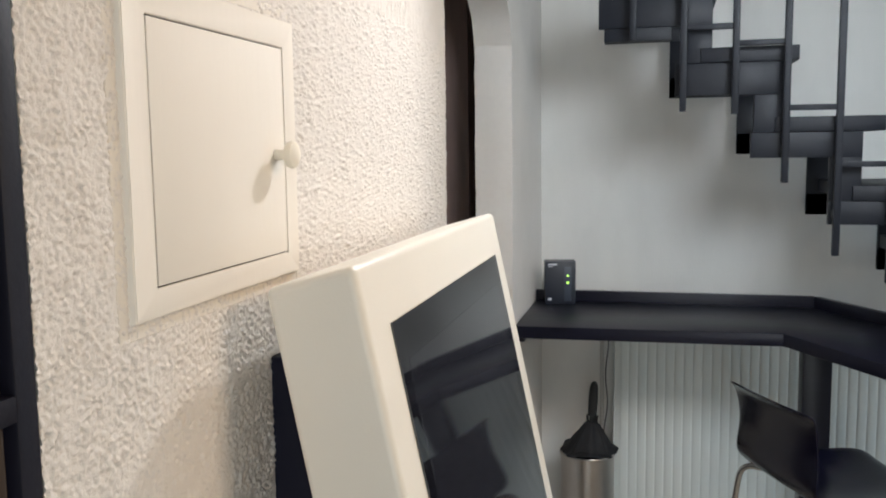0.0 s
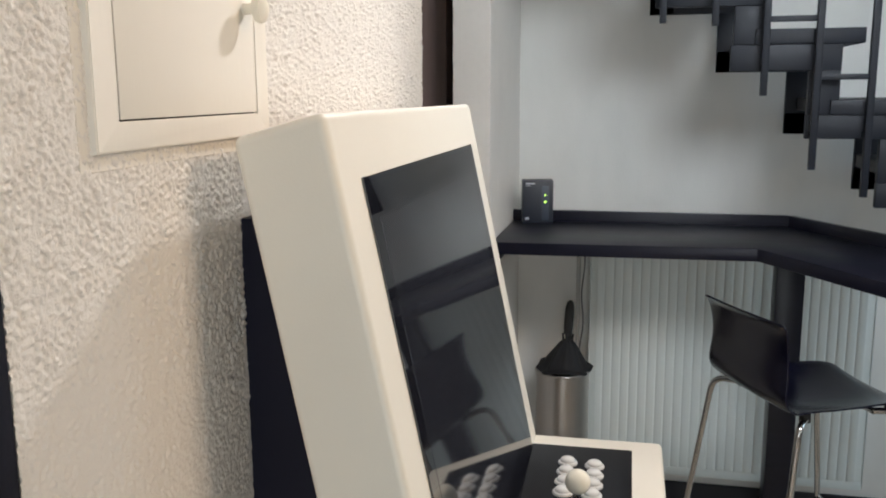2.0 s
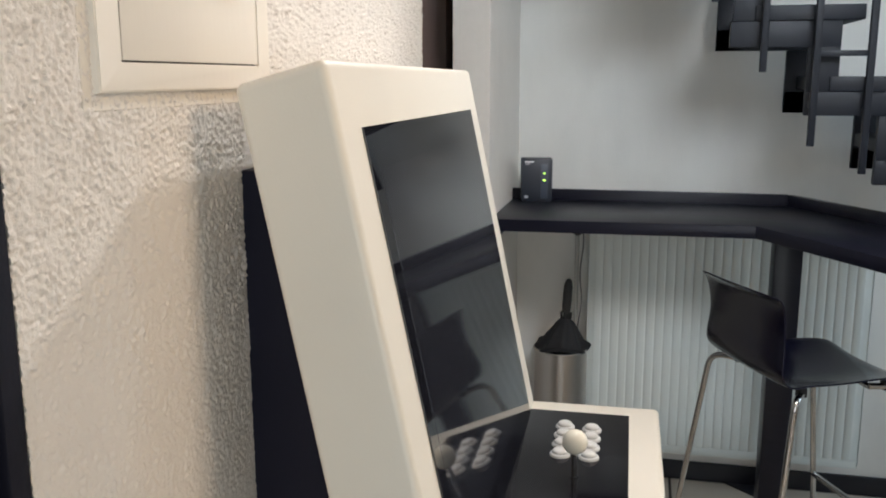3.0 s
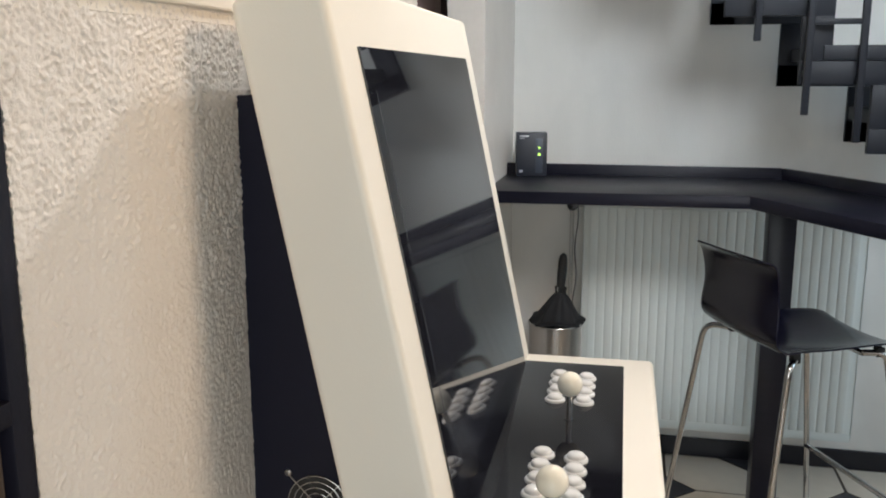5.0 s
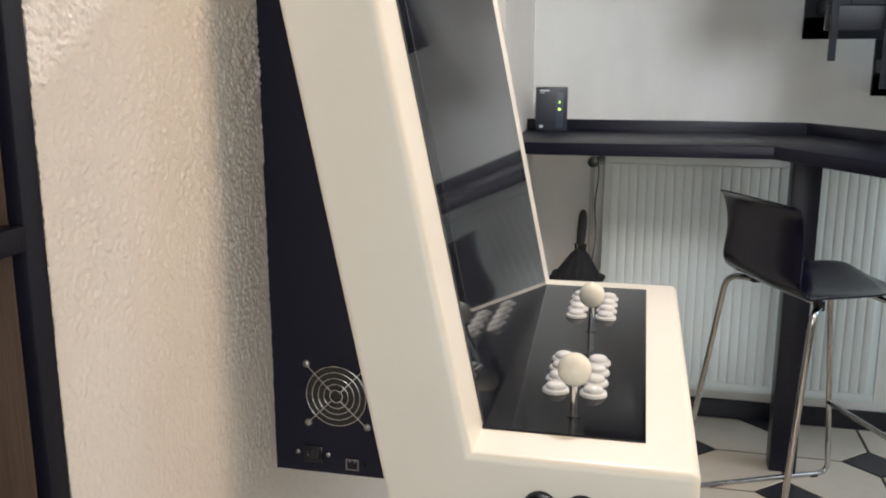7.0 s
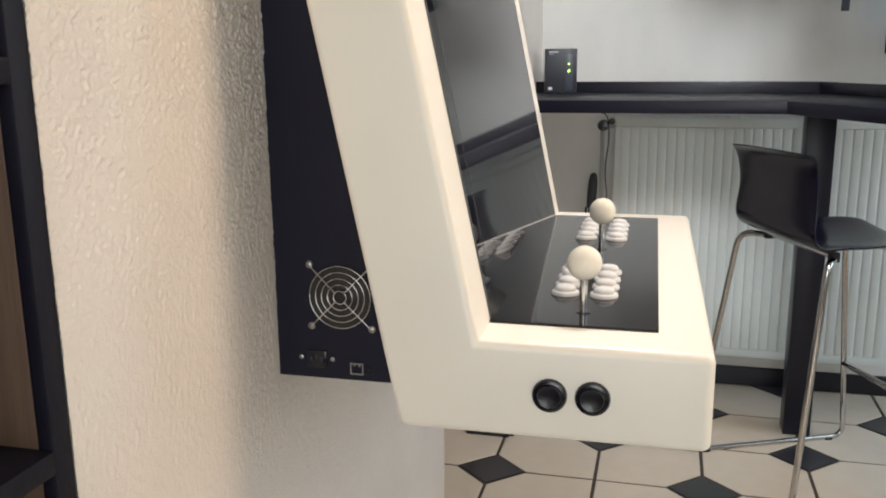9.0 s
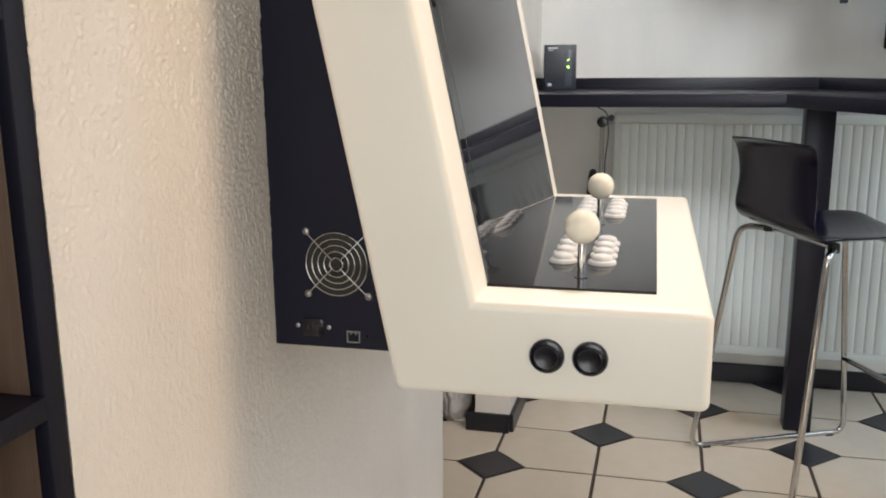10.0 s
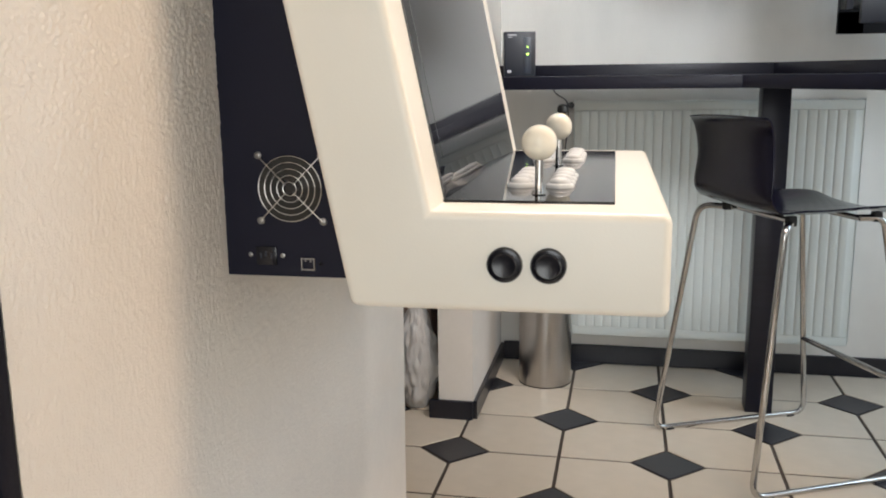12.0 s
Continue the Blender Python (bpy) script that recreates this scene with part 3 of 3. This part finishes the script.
def counter():
    c = thing("bar_counter", "black-brown high bar counter with raised back edge and turned wing", "counter")
    x0 = -0.055
    a, b = Vector((0.769, 2.922)), Vector((0.925, 3.392))
    L = 1.35
    a2, b2 = a + Vector((DX, DY)) * L, b + Vector((DX, DY)) * L
    bm = B()
    prism(bm, [(x0, 2.895), tuple(a), tuple(a2), tuple(b2), tuple(b), (x0, 3.392)], BZ, FZ, "z", bevel=0.002, seg=2)
    part("worktop", bm, "counter", c)
    bm = B()
    box(bm, (x0, 3.394, BZ), (b.x + 0.004, 3.416, 1.188), bevel=0.0015)
    part("back_ledge", bm, "counter", c)
    ang = math.degrees(math.atan2(DY, DX))
    bm = B()
    box(bm, (0.0, 0.002, BZ), (L, 0.024, 1.188), pose(b.x, b.y, 0, 0, 0, ang), bevel=0.0015)
    part("back_ledge", bm, "counter", c)
    for p, w in (((0.900, 3.155), 0.088), ((1.46, 2.35), 0.088)):
        bm = B()
        box(bm, (p[0] - w / 2, p[1] - w / 2, 0.0), (p[0] + w / 2, p[1] + w / 2, BZ + 0.001), bevel=0.002)
        part("post", bm, "counter", c)
    bm = B()
    box(bm, (-0.075, 3.0, BZ - 0.035), (-0.04, 3.38, BZ + 0.001), bevel=0.001)
    part("wall_batten", bm, "counter", c)


counter()


# ---- radiator ----
def radiator():
    r = thing("radiator", "white ribbed panel radiator on the wall under the counter", "radiator")
    x0, x1, z0, z1, yf, yb = 0.236, 1.250, 0.150, 1.055, 3.455, 3.535
    pitch = 0.0335
    n = int((x1 - x0 - 0.03) / pitch)
    prof = [(x0, yf + 0.006)]
    for k in range(n):
        s = x0 + 0.02 + k * pitch
        prof += [(s + pitch * q, yf + 0.0032 * d) for q, d in ((0.0, 1.0), (0.06, 0.75), (0.13, 0.2), (0.2, 0.0), (0.8, 0.0), (0.87, 0.2), (0.94, 0.75))]
    prof += [(x1, yf + 0.006), (x1, yf + 0.016), (x0, yf + 0.016)]
    bm = B()
    prism(bm, prof, z0 + 0.035, z1 - 0.035, "z")
    part("front_panel", bm, "radiator", r, angle=60)
    for a, b in ((z0, z0 + 0.0345), (z1 - 0.0345, z1)):
        bm = B()
        box(bm, (x0, yf + 0.002, a), (x1, yf + 0.018, b), bevel=0.004)
        part("header_rail", bm, "radiator", r)
    bm = B()
    box(bm, (x0, yb - 0.012, z0), (x1, yb, z1), bevel=0.003)
    part("rear_panel", bm, "radiator", r)
    for x in (x0 - 0.003, x1 + 0.001):
        bm = B()
        box(bm, (x, yf + 0.004, z0 + 0.01), (x + 0.002, yb, z1 + 0.004), bevel=0.0006, seg=1)
        part("side_cover", bm, "radiator", r)
    for k in range(26):
        bm = B()
        x = x0 + 0.02 + k * 0.039
        box(bm, (x, yf + 0.020, z1 - 0.003), (x + 0.026, yb - 0.014, z1 + 0.001))
        part("grille_slat", bm, "radiator", r, smooth=False)
    for x in (0.42, 1.10):
        bm = B()
        box(bm, (x, yb - 0.001, 0.3), (x + 0.03, BACK, 0.9))
        part("bracket", bm, "radiator", r, smooth=False)
    bm = B()
    tube(bm, rounded([(x0, 3.50, 1.02), (0.185, 3.50, 1.02), (0.185, 3.52, 0.95), (0.185, 3.52, 0.0)], 0.02), 0.0085)
    part("supply_pipe", bm, "pipe", r, "grey painted heating pipe")
    bm = B()
    lathe(bm, [(0.0, 0.0), (0.017, 0.0), (0.020, 0.006), (0.021, 0.035), (0.018, 0.048), (0.0, 0.05)], (0.190, 3.485, 1.025), 24, pose(0, 0, 0, 90))
    part("thermostat_head", bm, "button_black", r, "black thermostat head")
    bm = B()
    lathe(bm, [(0.0, 0.0), (0.010, 0.0), (0.012, 0.004), (0.012, 0.022), (0.009, 0.028), (0.0, 0.028)], (0.222, 3.475, 1.040), 20, pose(0, 0, 0, 90))
    part("valve_cap", bm, "button_black", r, "small black valve cap")


radiator()


# ---- bar stool ----
def bar_stool():
    home = Vector((0.72, 2.70, 0.0))
    s = thing("bar_stool", "black plastic bar stool with a curved shell on chrome legs", "bar stool", m=Matrix.Translation(home))
    turn = pose(0.715 - home.x, 2.60 - home.y, 0, 0, 0, 25.0)      # shell: x forward from the foot of the back
    # edge line of the shell from the top of the back down and out along the seat: forward, height, half width
    line = [(-0.024, 1.036, 0.200), (-0.011, 1.030, 0.200), (-0.002, 1.000, 0.196), (0.004, 0.955, 0.191), (0.008, 0.915, 0.192), (0.003, 0.870, 0.198), (0.000, 0.838, 0.199),
            (0.008, 0.815, 0.200), (0.032, 0.797, 0.200), (0.075, 0.787, 0.199), (0.14, 0.783, 0.198), (0.22, 0.785, 0.198), (0.30, 0.789, 0.196), (0.37, 0.790, 0.190), (0.410, 0.786, 0.182), (0.424, 0.776, 0.176)]
    bm = B()
    cols, rows = 17, []
    for i, (x, z, w) in enumerate(line):
        u = i / (len(line) - 1)
        back = max(0.0, 1 - i / 7.5)
        row = []
        for j in range(cols):
            v = -1 + 2 * j / (cols - 1)
            bow = 1 - v * v
            dx = -0.022 * bow * (0.35 + 0.65 * back) * (i < 9) - 0.004 * abs(v) ** 6 * (i < 2)
            dz = (0.020 * abs(v) ** 2.5 if i > 8 else 0.0) * (1 - 0.6 * max(0, i - 12) / 3) - 0.006 * bow * (i > 8) + 0.006 * bow * (i < 3) + 0.004 * (1 - v) * (i < 4)
            row.append(bm.verts.new(turn @ Vector((x + dx, v * w, z + dz))))
        rows.append(row)
    for a, b in zip(rows, rows[1:]):
        for j in range(cols - 1):
            bm.faces.new((a[j], a[j + 1], b[j + 1], b[j]))
    bmesh.ops.recalc_face_normals(bm, faces=bm.faces[:])
    bmesh.ops.solidify(bm, geom=bm.faces[:], thickness=0.007)
    shell = part("seat_shell", bm, "stool_shell", s, "glossy black moulded seat and back", angle=50)
    mod = shell.modifiers.new("smooth", "SUBSURF")
    mod.levels = mod.render_levels = 1
    r = 0.0092
    legs = {1: ((0.543, 2.893), (1.050, 3.128), (0.648, 2.828), (0.970, 2.965)), -1: ((0.792, 2.438), (1.268, 2.672), (0.836, 2.442), (1.112, 2.603))}
    front = []
    for sd, (rf, ff, rt, ft) in legs.items():
        p = lambda q, z: Vector((q[0], q[1], z)) - home
        inner = turn @ Vector((0.10, sd * 0.145, 0.766))
        inner2 = turn @ Vector((0.30, sd * 0.145, 0.768))
        bm = B()
        tube(bm, rounded([inner, p(rt, 0.764), p(rf, r), p(ff, r), p(ft, 0.768), inner2], 0.045, 7), r, 12)
        part("leg_frame", bm, "chrome", s, "bent chrome tube legs")
        d = Vector((ff[0] - rf[0], ff[1] - rf[1]))
        for k in (0.10, 0.90):
            q = Vector(rf) + d * k
            bm = B()
            box(bm, (-0.013, -0.0105, 0.0), (0.013, 0.0105, 0.008), pose(q.x - home.x, q.y - home.y, 0, 0, 0, math.degrees(math.atan2(d.y, d.x))), bevel=0.002)
            part("foot_pad", bm, "rubber", s)
        for x in (0.085, 0.345):
            bm = B()
            box(bm, (x - 0.012, sd * 0.155 - 0.011, 0.757), (x + 0.012, sd * 0.155 + 0.011, 0.784), turn, bevel=0.003)
            part("mounting_pad", bm, "rubber", s)
        k = 0.29 / 0.76
        front.append(p(ff, 0) * (1 - k) + p(ft, 0) * k + Vector((0, 0, 0.29)))
    bm = B()
    tube(bm, front, r, 12)
    part("footrest", bm, "chrome", s, "chrome footrest bar")
    for x in (0.10, 0.30):
        bm = B()
        tube(bm, [turn @ Vector((x, -0.15, 0.767)), turn @ Vector((x, 0.15, 0.767))], 0.008, 10)
        part("cross_bar", bm, "chrome", s)


bar_stool()


# ---- staircase ----
def staircase():
    st = thing("staircase", "black painted open staircase of stepped plates with square balusters", "staircase")
    yn, yf = 2.86, 3.44

    def plate(name, x0, x1, z0, z1, front=0.0, depth=0.026):
        bm = B()
        box(bm, (x0, yn + front, z0), (x1, yn + front + depth, z1), bevel=0.002)
        part(name, bm, "stair", st)

    for x, w, zt in ((0.297, 0.260, 2.206), (0.507, 0.274, 2.006), (0.720, 0.297, 1.801), (0.935, 0.300, 1.600), (1.140, 0.300, 1.405), (1.345, 0.300, 1.21)):
        bm = B()
        box(bm, (x, yn - 0.004, zt - 0.043), (x + w, yf, zt), bevel=0.003)
        part("tread", bm, "stair", st)
    for x0, x1, z0, z1 in ((0.210, 0.540, 2.074, 2.162), (0.436, 0.745, 1.868, 1.962), (0.654, 0.959, 1.683, 1.757), (0.872, 1.175, 1.488, 1.556), (1.075, 1.380, 1.289, 1.361), (1.280, 1.58, 1.09, 1.166)):
        plate("step_plate", x0, x1, z0, z1, 0.002)
    for x0, x1, z0, z1 in ((0.227, 0.4245, 2.034, 2.0735), (0.4705, 0.540, 1.9625, 2.0735), (0.660, 0.745, 1.7575, 1.8675), (0.8725, 0.959, 1.5565, 1.6945), (1.0755, 1.175, 1.3615, 1.4875), (1.281, 1.38, 1.167, 1.288)):
        plate("riser_plate", x0, x1, z0, z1, 0.004)
    # stringer of the same stepped plates along the wall
    foot = [(0.190, 2.095), (0.422, 1.893), (0.658, 1.689), (0.898, 1.474), (1.137, 1.281), (1.375, 1.088)]
    for (x, zz), (xn, zn) in zip(foot, foot[1:]):
        plate("wall_step_plate", x, xn + 0.085, zz, zz + 0.075, 0.585)
        plate("wall_riser_plate", xn, xn + 0.085, zn, zz - 0.0005, 0.585)
    for x, zb in ((0.313, 2.03), (0.458, 1.821), (0.604, 1.811), (0.745, 1.612), (0.888, 1.402), (1.032, 1.325), (1.175, 1.2)):
        bm = B()
        box(bm, (x - 0.0095, 2.812, zb), (x + 0.0095, 2.832, CEIL), bevel=0.0015)
        part("baluster", bm, "stair", st)
    for x0, x1, zz in ((0.458, 0.604, 2.062), (0.604, 0.745, 2.012), (0.745, 0.888, 1.826), (0.888, 1.032, 1.664)):
        bm = B()
        box(bm, (x0 + 0.0097, 2.815, zz - 0.008), (x1 - 0.0097, 2.829, zz + 0.008), bevel=0.001)
        part("cross_bar", bm, "stair", st)
    for x, zz in ((0.313, 2.12), (0.458, 1.91), (0.604, 1.90), (0.745, 1.71), (0.888, 1.52), (1.032, 1.50)):
        bm = B()
        box(bm, (x - 0.008, 2.8325, zz - 0.01), (x + 0.008, yn, zz + 0.01), bevel=0.001)
        part("baluster_fixing", bm, "stair", st)


staircase()


# ---- things round the counter ----
def power_supply():
    m = pose(0.045, 3.322, FZ, 0, 0, 12)
    u = thing("power_supply_unit", "charcoal plastic battery backup unit with two green lights on the counter", "battery backup", m=m)
    w, h, d = 0.112, 0.159, 0.062
    bm = B()
    box(bm, (-w / 2, 0.0, 0.0), (w / 2, d, h), bevel=0.003)
    part("housing", bm, "ups", u)
    bm = B()
    box(bm, (0.014, -0.0012, 0.012), (0.040, 0.001, h - 0.02), bevel=0.0008)
    part("front_strip", bm, "ups_stripe", u, "slate blue strip")
    for zz, rr in ((0.105, 0.0030), (0.080, 0.0042)):
        bm = B()
        lathe(bm, [(0.0, 0.0), (rr, 0.0), (rr * 0.7, 0.0016), (0.0, 0.002)], (0.0265, -0.0012, zz), 14, pose(0, 0, 0, 90))
        part("indicator_light", bm, "led", u, "lit yellow-green indicator")
    for x0, x1, z0, z1 in ((-0.045, -0.012, 0.1445, 0.1500), (-0.045, -0.028, 0.1380, 0.1405), (-0.046, -0.032, 0.014, 0.0235)):
        bm = B()
        box(bm, (x0, -0.0006, z0), (x1, 0.001, z1))
        part("printed_bar", bm, "print", u, smooth=False)


power_supply()


def waste_bin():
    b = thing("umbrella_stand", "round brushed steel umbrella stand on the tiled floor", "umbrella stand", m=pose(0.147, 3.318, 0))
    bm = B()
    lathe(bm, [(0.0, 0.006), (0.098, 0.006), (0.0988, 0.010), (0.0985, 0.592), (0.0960, 0.592), (0.0945, 0.02), (0.0, 0.016)], seg=56)
    part("cylinder", bm, "steel", b, angle=60)
    bm = B()
    tube(bm, [(0.0985 * math.cos(a), 0.0985 * math.sin(a), 0.5965) for a in (2 * math.pi * k / 56 for k in range(56))], 0.0045, 10, closed=True)
    part("rim", bm, "steel", b, "rolled steel rim")
    bm = B()
    lathe(bm, [(0.085, 0.0), (0.0982, 0.0), (0.0988, 0.002), (0.0988, 0.0058), (0.085, 0.0058)], seg=56)
    part("base_ring", bm, "rubber", b, "black rubber foot ring", angle=60)


waste_bin()


def umbrella():
    u = thing("umbrella", "furled black umbrella standing in the steel stand", "umbrella", m=pose(0.147, 3.318, 0))
    bm = B()
    seg, rows = 48, []
    prof = [(0.018, 0.712), (0.030, 0.700), (0.048, 0.672), (0.066, 0.640), (0.082, 0.615), (0.094, 0.612), (0.101, 0.607), (0.102, 0.6025), (0.088, 0.604), (0.05, 0.600), (0.02, 0.45), (0.006, 0.03)]
    for i, (r, z) in enumerate(prof):
        ring = []
        for k in range(seg):
            a = 2 * math.pi * k / seg
            fold = 1 + 0.07 * math.sin(8 * a + 0.4) * (1 if 0 < i < 7 else 0.3) + 0.04 * math.sin(3 * a + 1)
            ring.append(bm.verts.new((r * fold * math.cos(a) + 0.014 * (z - 0.58) / 0.13 * (z > 0.58), r * fold * math.sin(a), z + (0.008 * math.sin(3 * a) if 2 < i < 8 else 0))))
        rows.append(ring)
    for a, b in zip(rows, rows[1:]):
        for k in range(seg):
            bm.faces.new((a[k], a[(k + 1) % seg], b[(k + 1) % seg], b[k]))
    bm.faces.new(rows[0])
    bm.faces.new(rows[-1][::-1])
    bmesh.ops.recalc_face_normals(bm, faces=bm.faces[:])
    part("canopy", bm, "umbrella", u, "black cloth folds")
    bm = B()
    lathe(bm, [(0.0, 0.0), (0.009, 0.0), (0.009, 0.032), (0.0150, 0.036), (0.0165, 0.060), (0.0172, 0.100), (0.0160, 0.138), (0.0115, 0.157), (0.005, 0.164), (0.0, 0.165)], (0.014, 0, 0.70), 24, pose(0, 0, 0, 0, 3.5, 0))
    part("handle", bm, "rubber", u, "black rubber handle")
    for k in range(7):
        a = 2 * math.pi * k / 7
        bm = B()
        tube(bm, [(0.016 + 0.017 * math.cos(a), 0.017 * math.sin(a), 0.706), (0.016 + 0.020 * math.cos(a), 0.020 * math.sin(a), 0.736)], 0.0032, 8)
        part("rib_tip", bm, "rubber", u)


umbrella()

bm = B()
tube(bm, rounded([(0.150, 3.440, 1.112), (0.165, 3.470, 1.08), (0.205, 3.480, 1.06), (0.215, 3.452, 0.98), (0.200, 3.450, 0.86), (0.214, 3.452, 0.74), (0.196, 3.452, 0.64),
                  (0.206, 3.46, 0.5), (0.20, 3.55, 0.02)], 0.05), 0.0028, 8)
tagged(part("power_cable", bm, "cable", None), "thin grey cable hanging down behind the counter", "cable")


# ---- beyond the arch ----
# cupboard shape assumed for the dark brown strip behind the arch
def wardrobe():
    w = thing("wardrobe", "tall dark brown wardrobe shape assumed beyond the arch", "wardrobe")
    bm = B()
    box(bm, (-0.945, 3.045, 0.06), (-0.229, 3.35, 2.44), bevel=0.002)
    part("body", bm, "dark_door", w)
    for x in (-0.945, -0.585):
        bm = B()
        box(bm, (x, 3.022, 0.065), (x + 0.356, 3.044, 2.435), bevel=0.003)
        part("door", bm, "dark_door", w)
    bm = B()
    box(bm, (-0.935, 3.04, 0.0), (-0.239, 3.34, 0.06), bevel=0.002)
    part("plinth", bm, "dark_door", w)
    bm = B()
    box(bm, (-0.95, 3.02, 2.44), (-0.225, 3.35, 2.46), bevel=0.003)
    part("top_board", bm, "dark_door", w)


wardrobe()


def carrier_bag():
    bm = B()
    bmesh.ops.create_icosphere(bm, subdivisions=5, radius=1.0)
    for v in bm.verts:
        p = v.co.copy()
        n = noise.turbulence(p * 1.6 + Vector((3, 1, 7)), 5, False, noise_basis="VORONOI_F2F1")
        fold = noise.ridged_multi_fractal(p * Vector((2.6, 2.6, 0.8)) + Vector((1, 2, 3)), 0.9, 2.1, 4, 0.9, 2.0)
        k = 0.80 + 0.16 * n + 0.055 * fold
        z = p.z
        taper = 1.0 - 0.38 * max(0.0, z) ** 1.5
        v.co = Vector((p.x * 0.112 * k * taper, p.y * 0.105 * k * taper, max(0.0, 0.19 + 0.205 * z * (0.93 + 0.1 * k))))
    return tagged(part("carrier_bag", bm, "bag", None, angle=70), "crumpled grey-white plastic carrier bag on the floor", "bag")


carrier_bag().matrix_world = pose(-0.272, 2.97, 0.0)


def ceiling_lamp():
    c = thing("ceiling_spot", "small round spotlight housing assumed on the unseen ceiling", "ceiling lamp")
    bm = B()
    lathe(bm, [(0.0, 2.5), (0.045, 2.5), (0.045, 2.46), (0.042, 2.46), (0.042, 2.43), (0.034, 2.43), (0.034, 2.46), (0.0, 2.46)], (LAMP[0], LAMP[1], 0), 28)
    part("housing", bm, "frame_white", c)


ceiling_lamp()
bpy.data.objects["ceiling_spot"]["group"] = "ceiling spots"
# the first copy only houses the added back-wall fill
for other in (FILL_LAMP, LAMP_3):
    copy_thing(bpy.data.objects["ceiling_spot"], Matrix.Translation((other[0] - LAMP[0], other[1] - LAMP[1], 0)))


# ---- floor tiles ----
PX, PY, OX, OY = 0.3255, 0.3085, 0.5775, 2.632
CUT, GAP = 0.108, 0.0052


def tile_mesh(name, outline, mat):
    """A slab with a chamfered rim."""
    n = len(outline)
    cx, cy = sum(p[0] for p in outline) / n, sum(p[1] for p in outline) / n
    vs, fs = [], []
    for inset, z in ((0.0, -0.004), (0.0, 0.0004), (0.0022, 0.0016)):
        for x, y in outline:
            d = math.hypot(x - cx, y - cy)
            vs.append((x + (cx - x) * inset / d, y + (cy - y) * inset / d, z))
    for r in range(2):
        for i in range(n):
            j = (i + 1) % n
            fs.append((r * n + i, r * n + j, (r + 1) * n + j, (r + 1) * n + i))
    fs.append(tuple(range(2 * n, 3 * n)))
    me = bpy.data.meshes.new(name)
    me.from_pydata(vs, [], fs)
    me.materials.append(M[mat])
    return me


def tiles():
    cx, cy = CUT - GAP, CUT * PY / PX - GAP
    inset = tile_mesh("inset_tile", [(cx, 0), (0, cy), (-cx, 0), (0, -cy)], "inset")
    g, k = GAP, 1.0
    hx, hy = PX - g, PY - g
    ex, ey = CUT + 0.6 * g, CUT * PY / PX + 0.6 * g
    even = tile_mesh("floor_tile", [(ex, g), (hx, g), (hx, PY - ey), (PX - ex, hy), (g, hy), (g, ey)], "tile")
    odd = tile_mesh("floor_tile", [(g, g), (PX - ex, g), (hx, ey), (hx, hy), (ex, hy), (g, PY - ey)], "tile")
    i0, i1 = int((-0.75 - OX) / PX), int((EAST - OX) / PX)
    j0, j1 = int((-0.6 - OY) / PY), int((BACK - OY) / PY)
    for i in range(i0, i1):
        for j in range(j0, j1 + 1):
            flip = (i + j) % 2
            for me, keep in ((inset, not flip), (odd if flip else even, True)):
                if not keep:
                    continue
                ob = new(me.name.split(".")[0], me)
                ob.parent = FLOOR
                ob.location = (OX + i * PX, OY + j * PY, 0.0)


tiles()
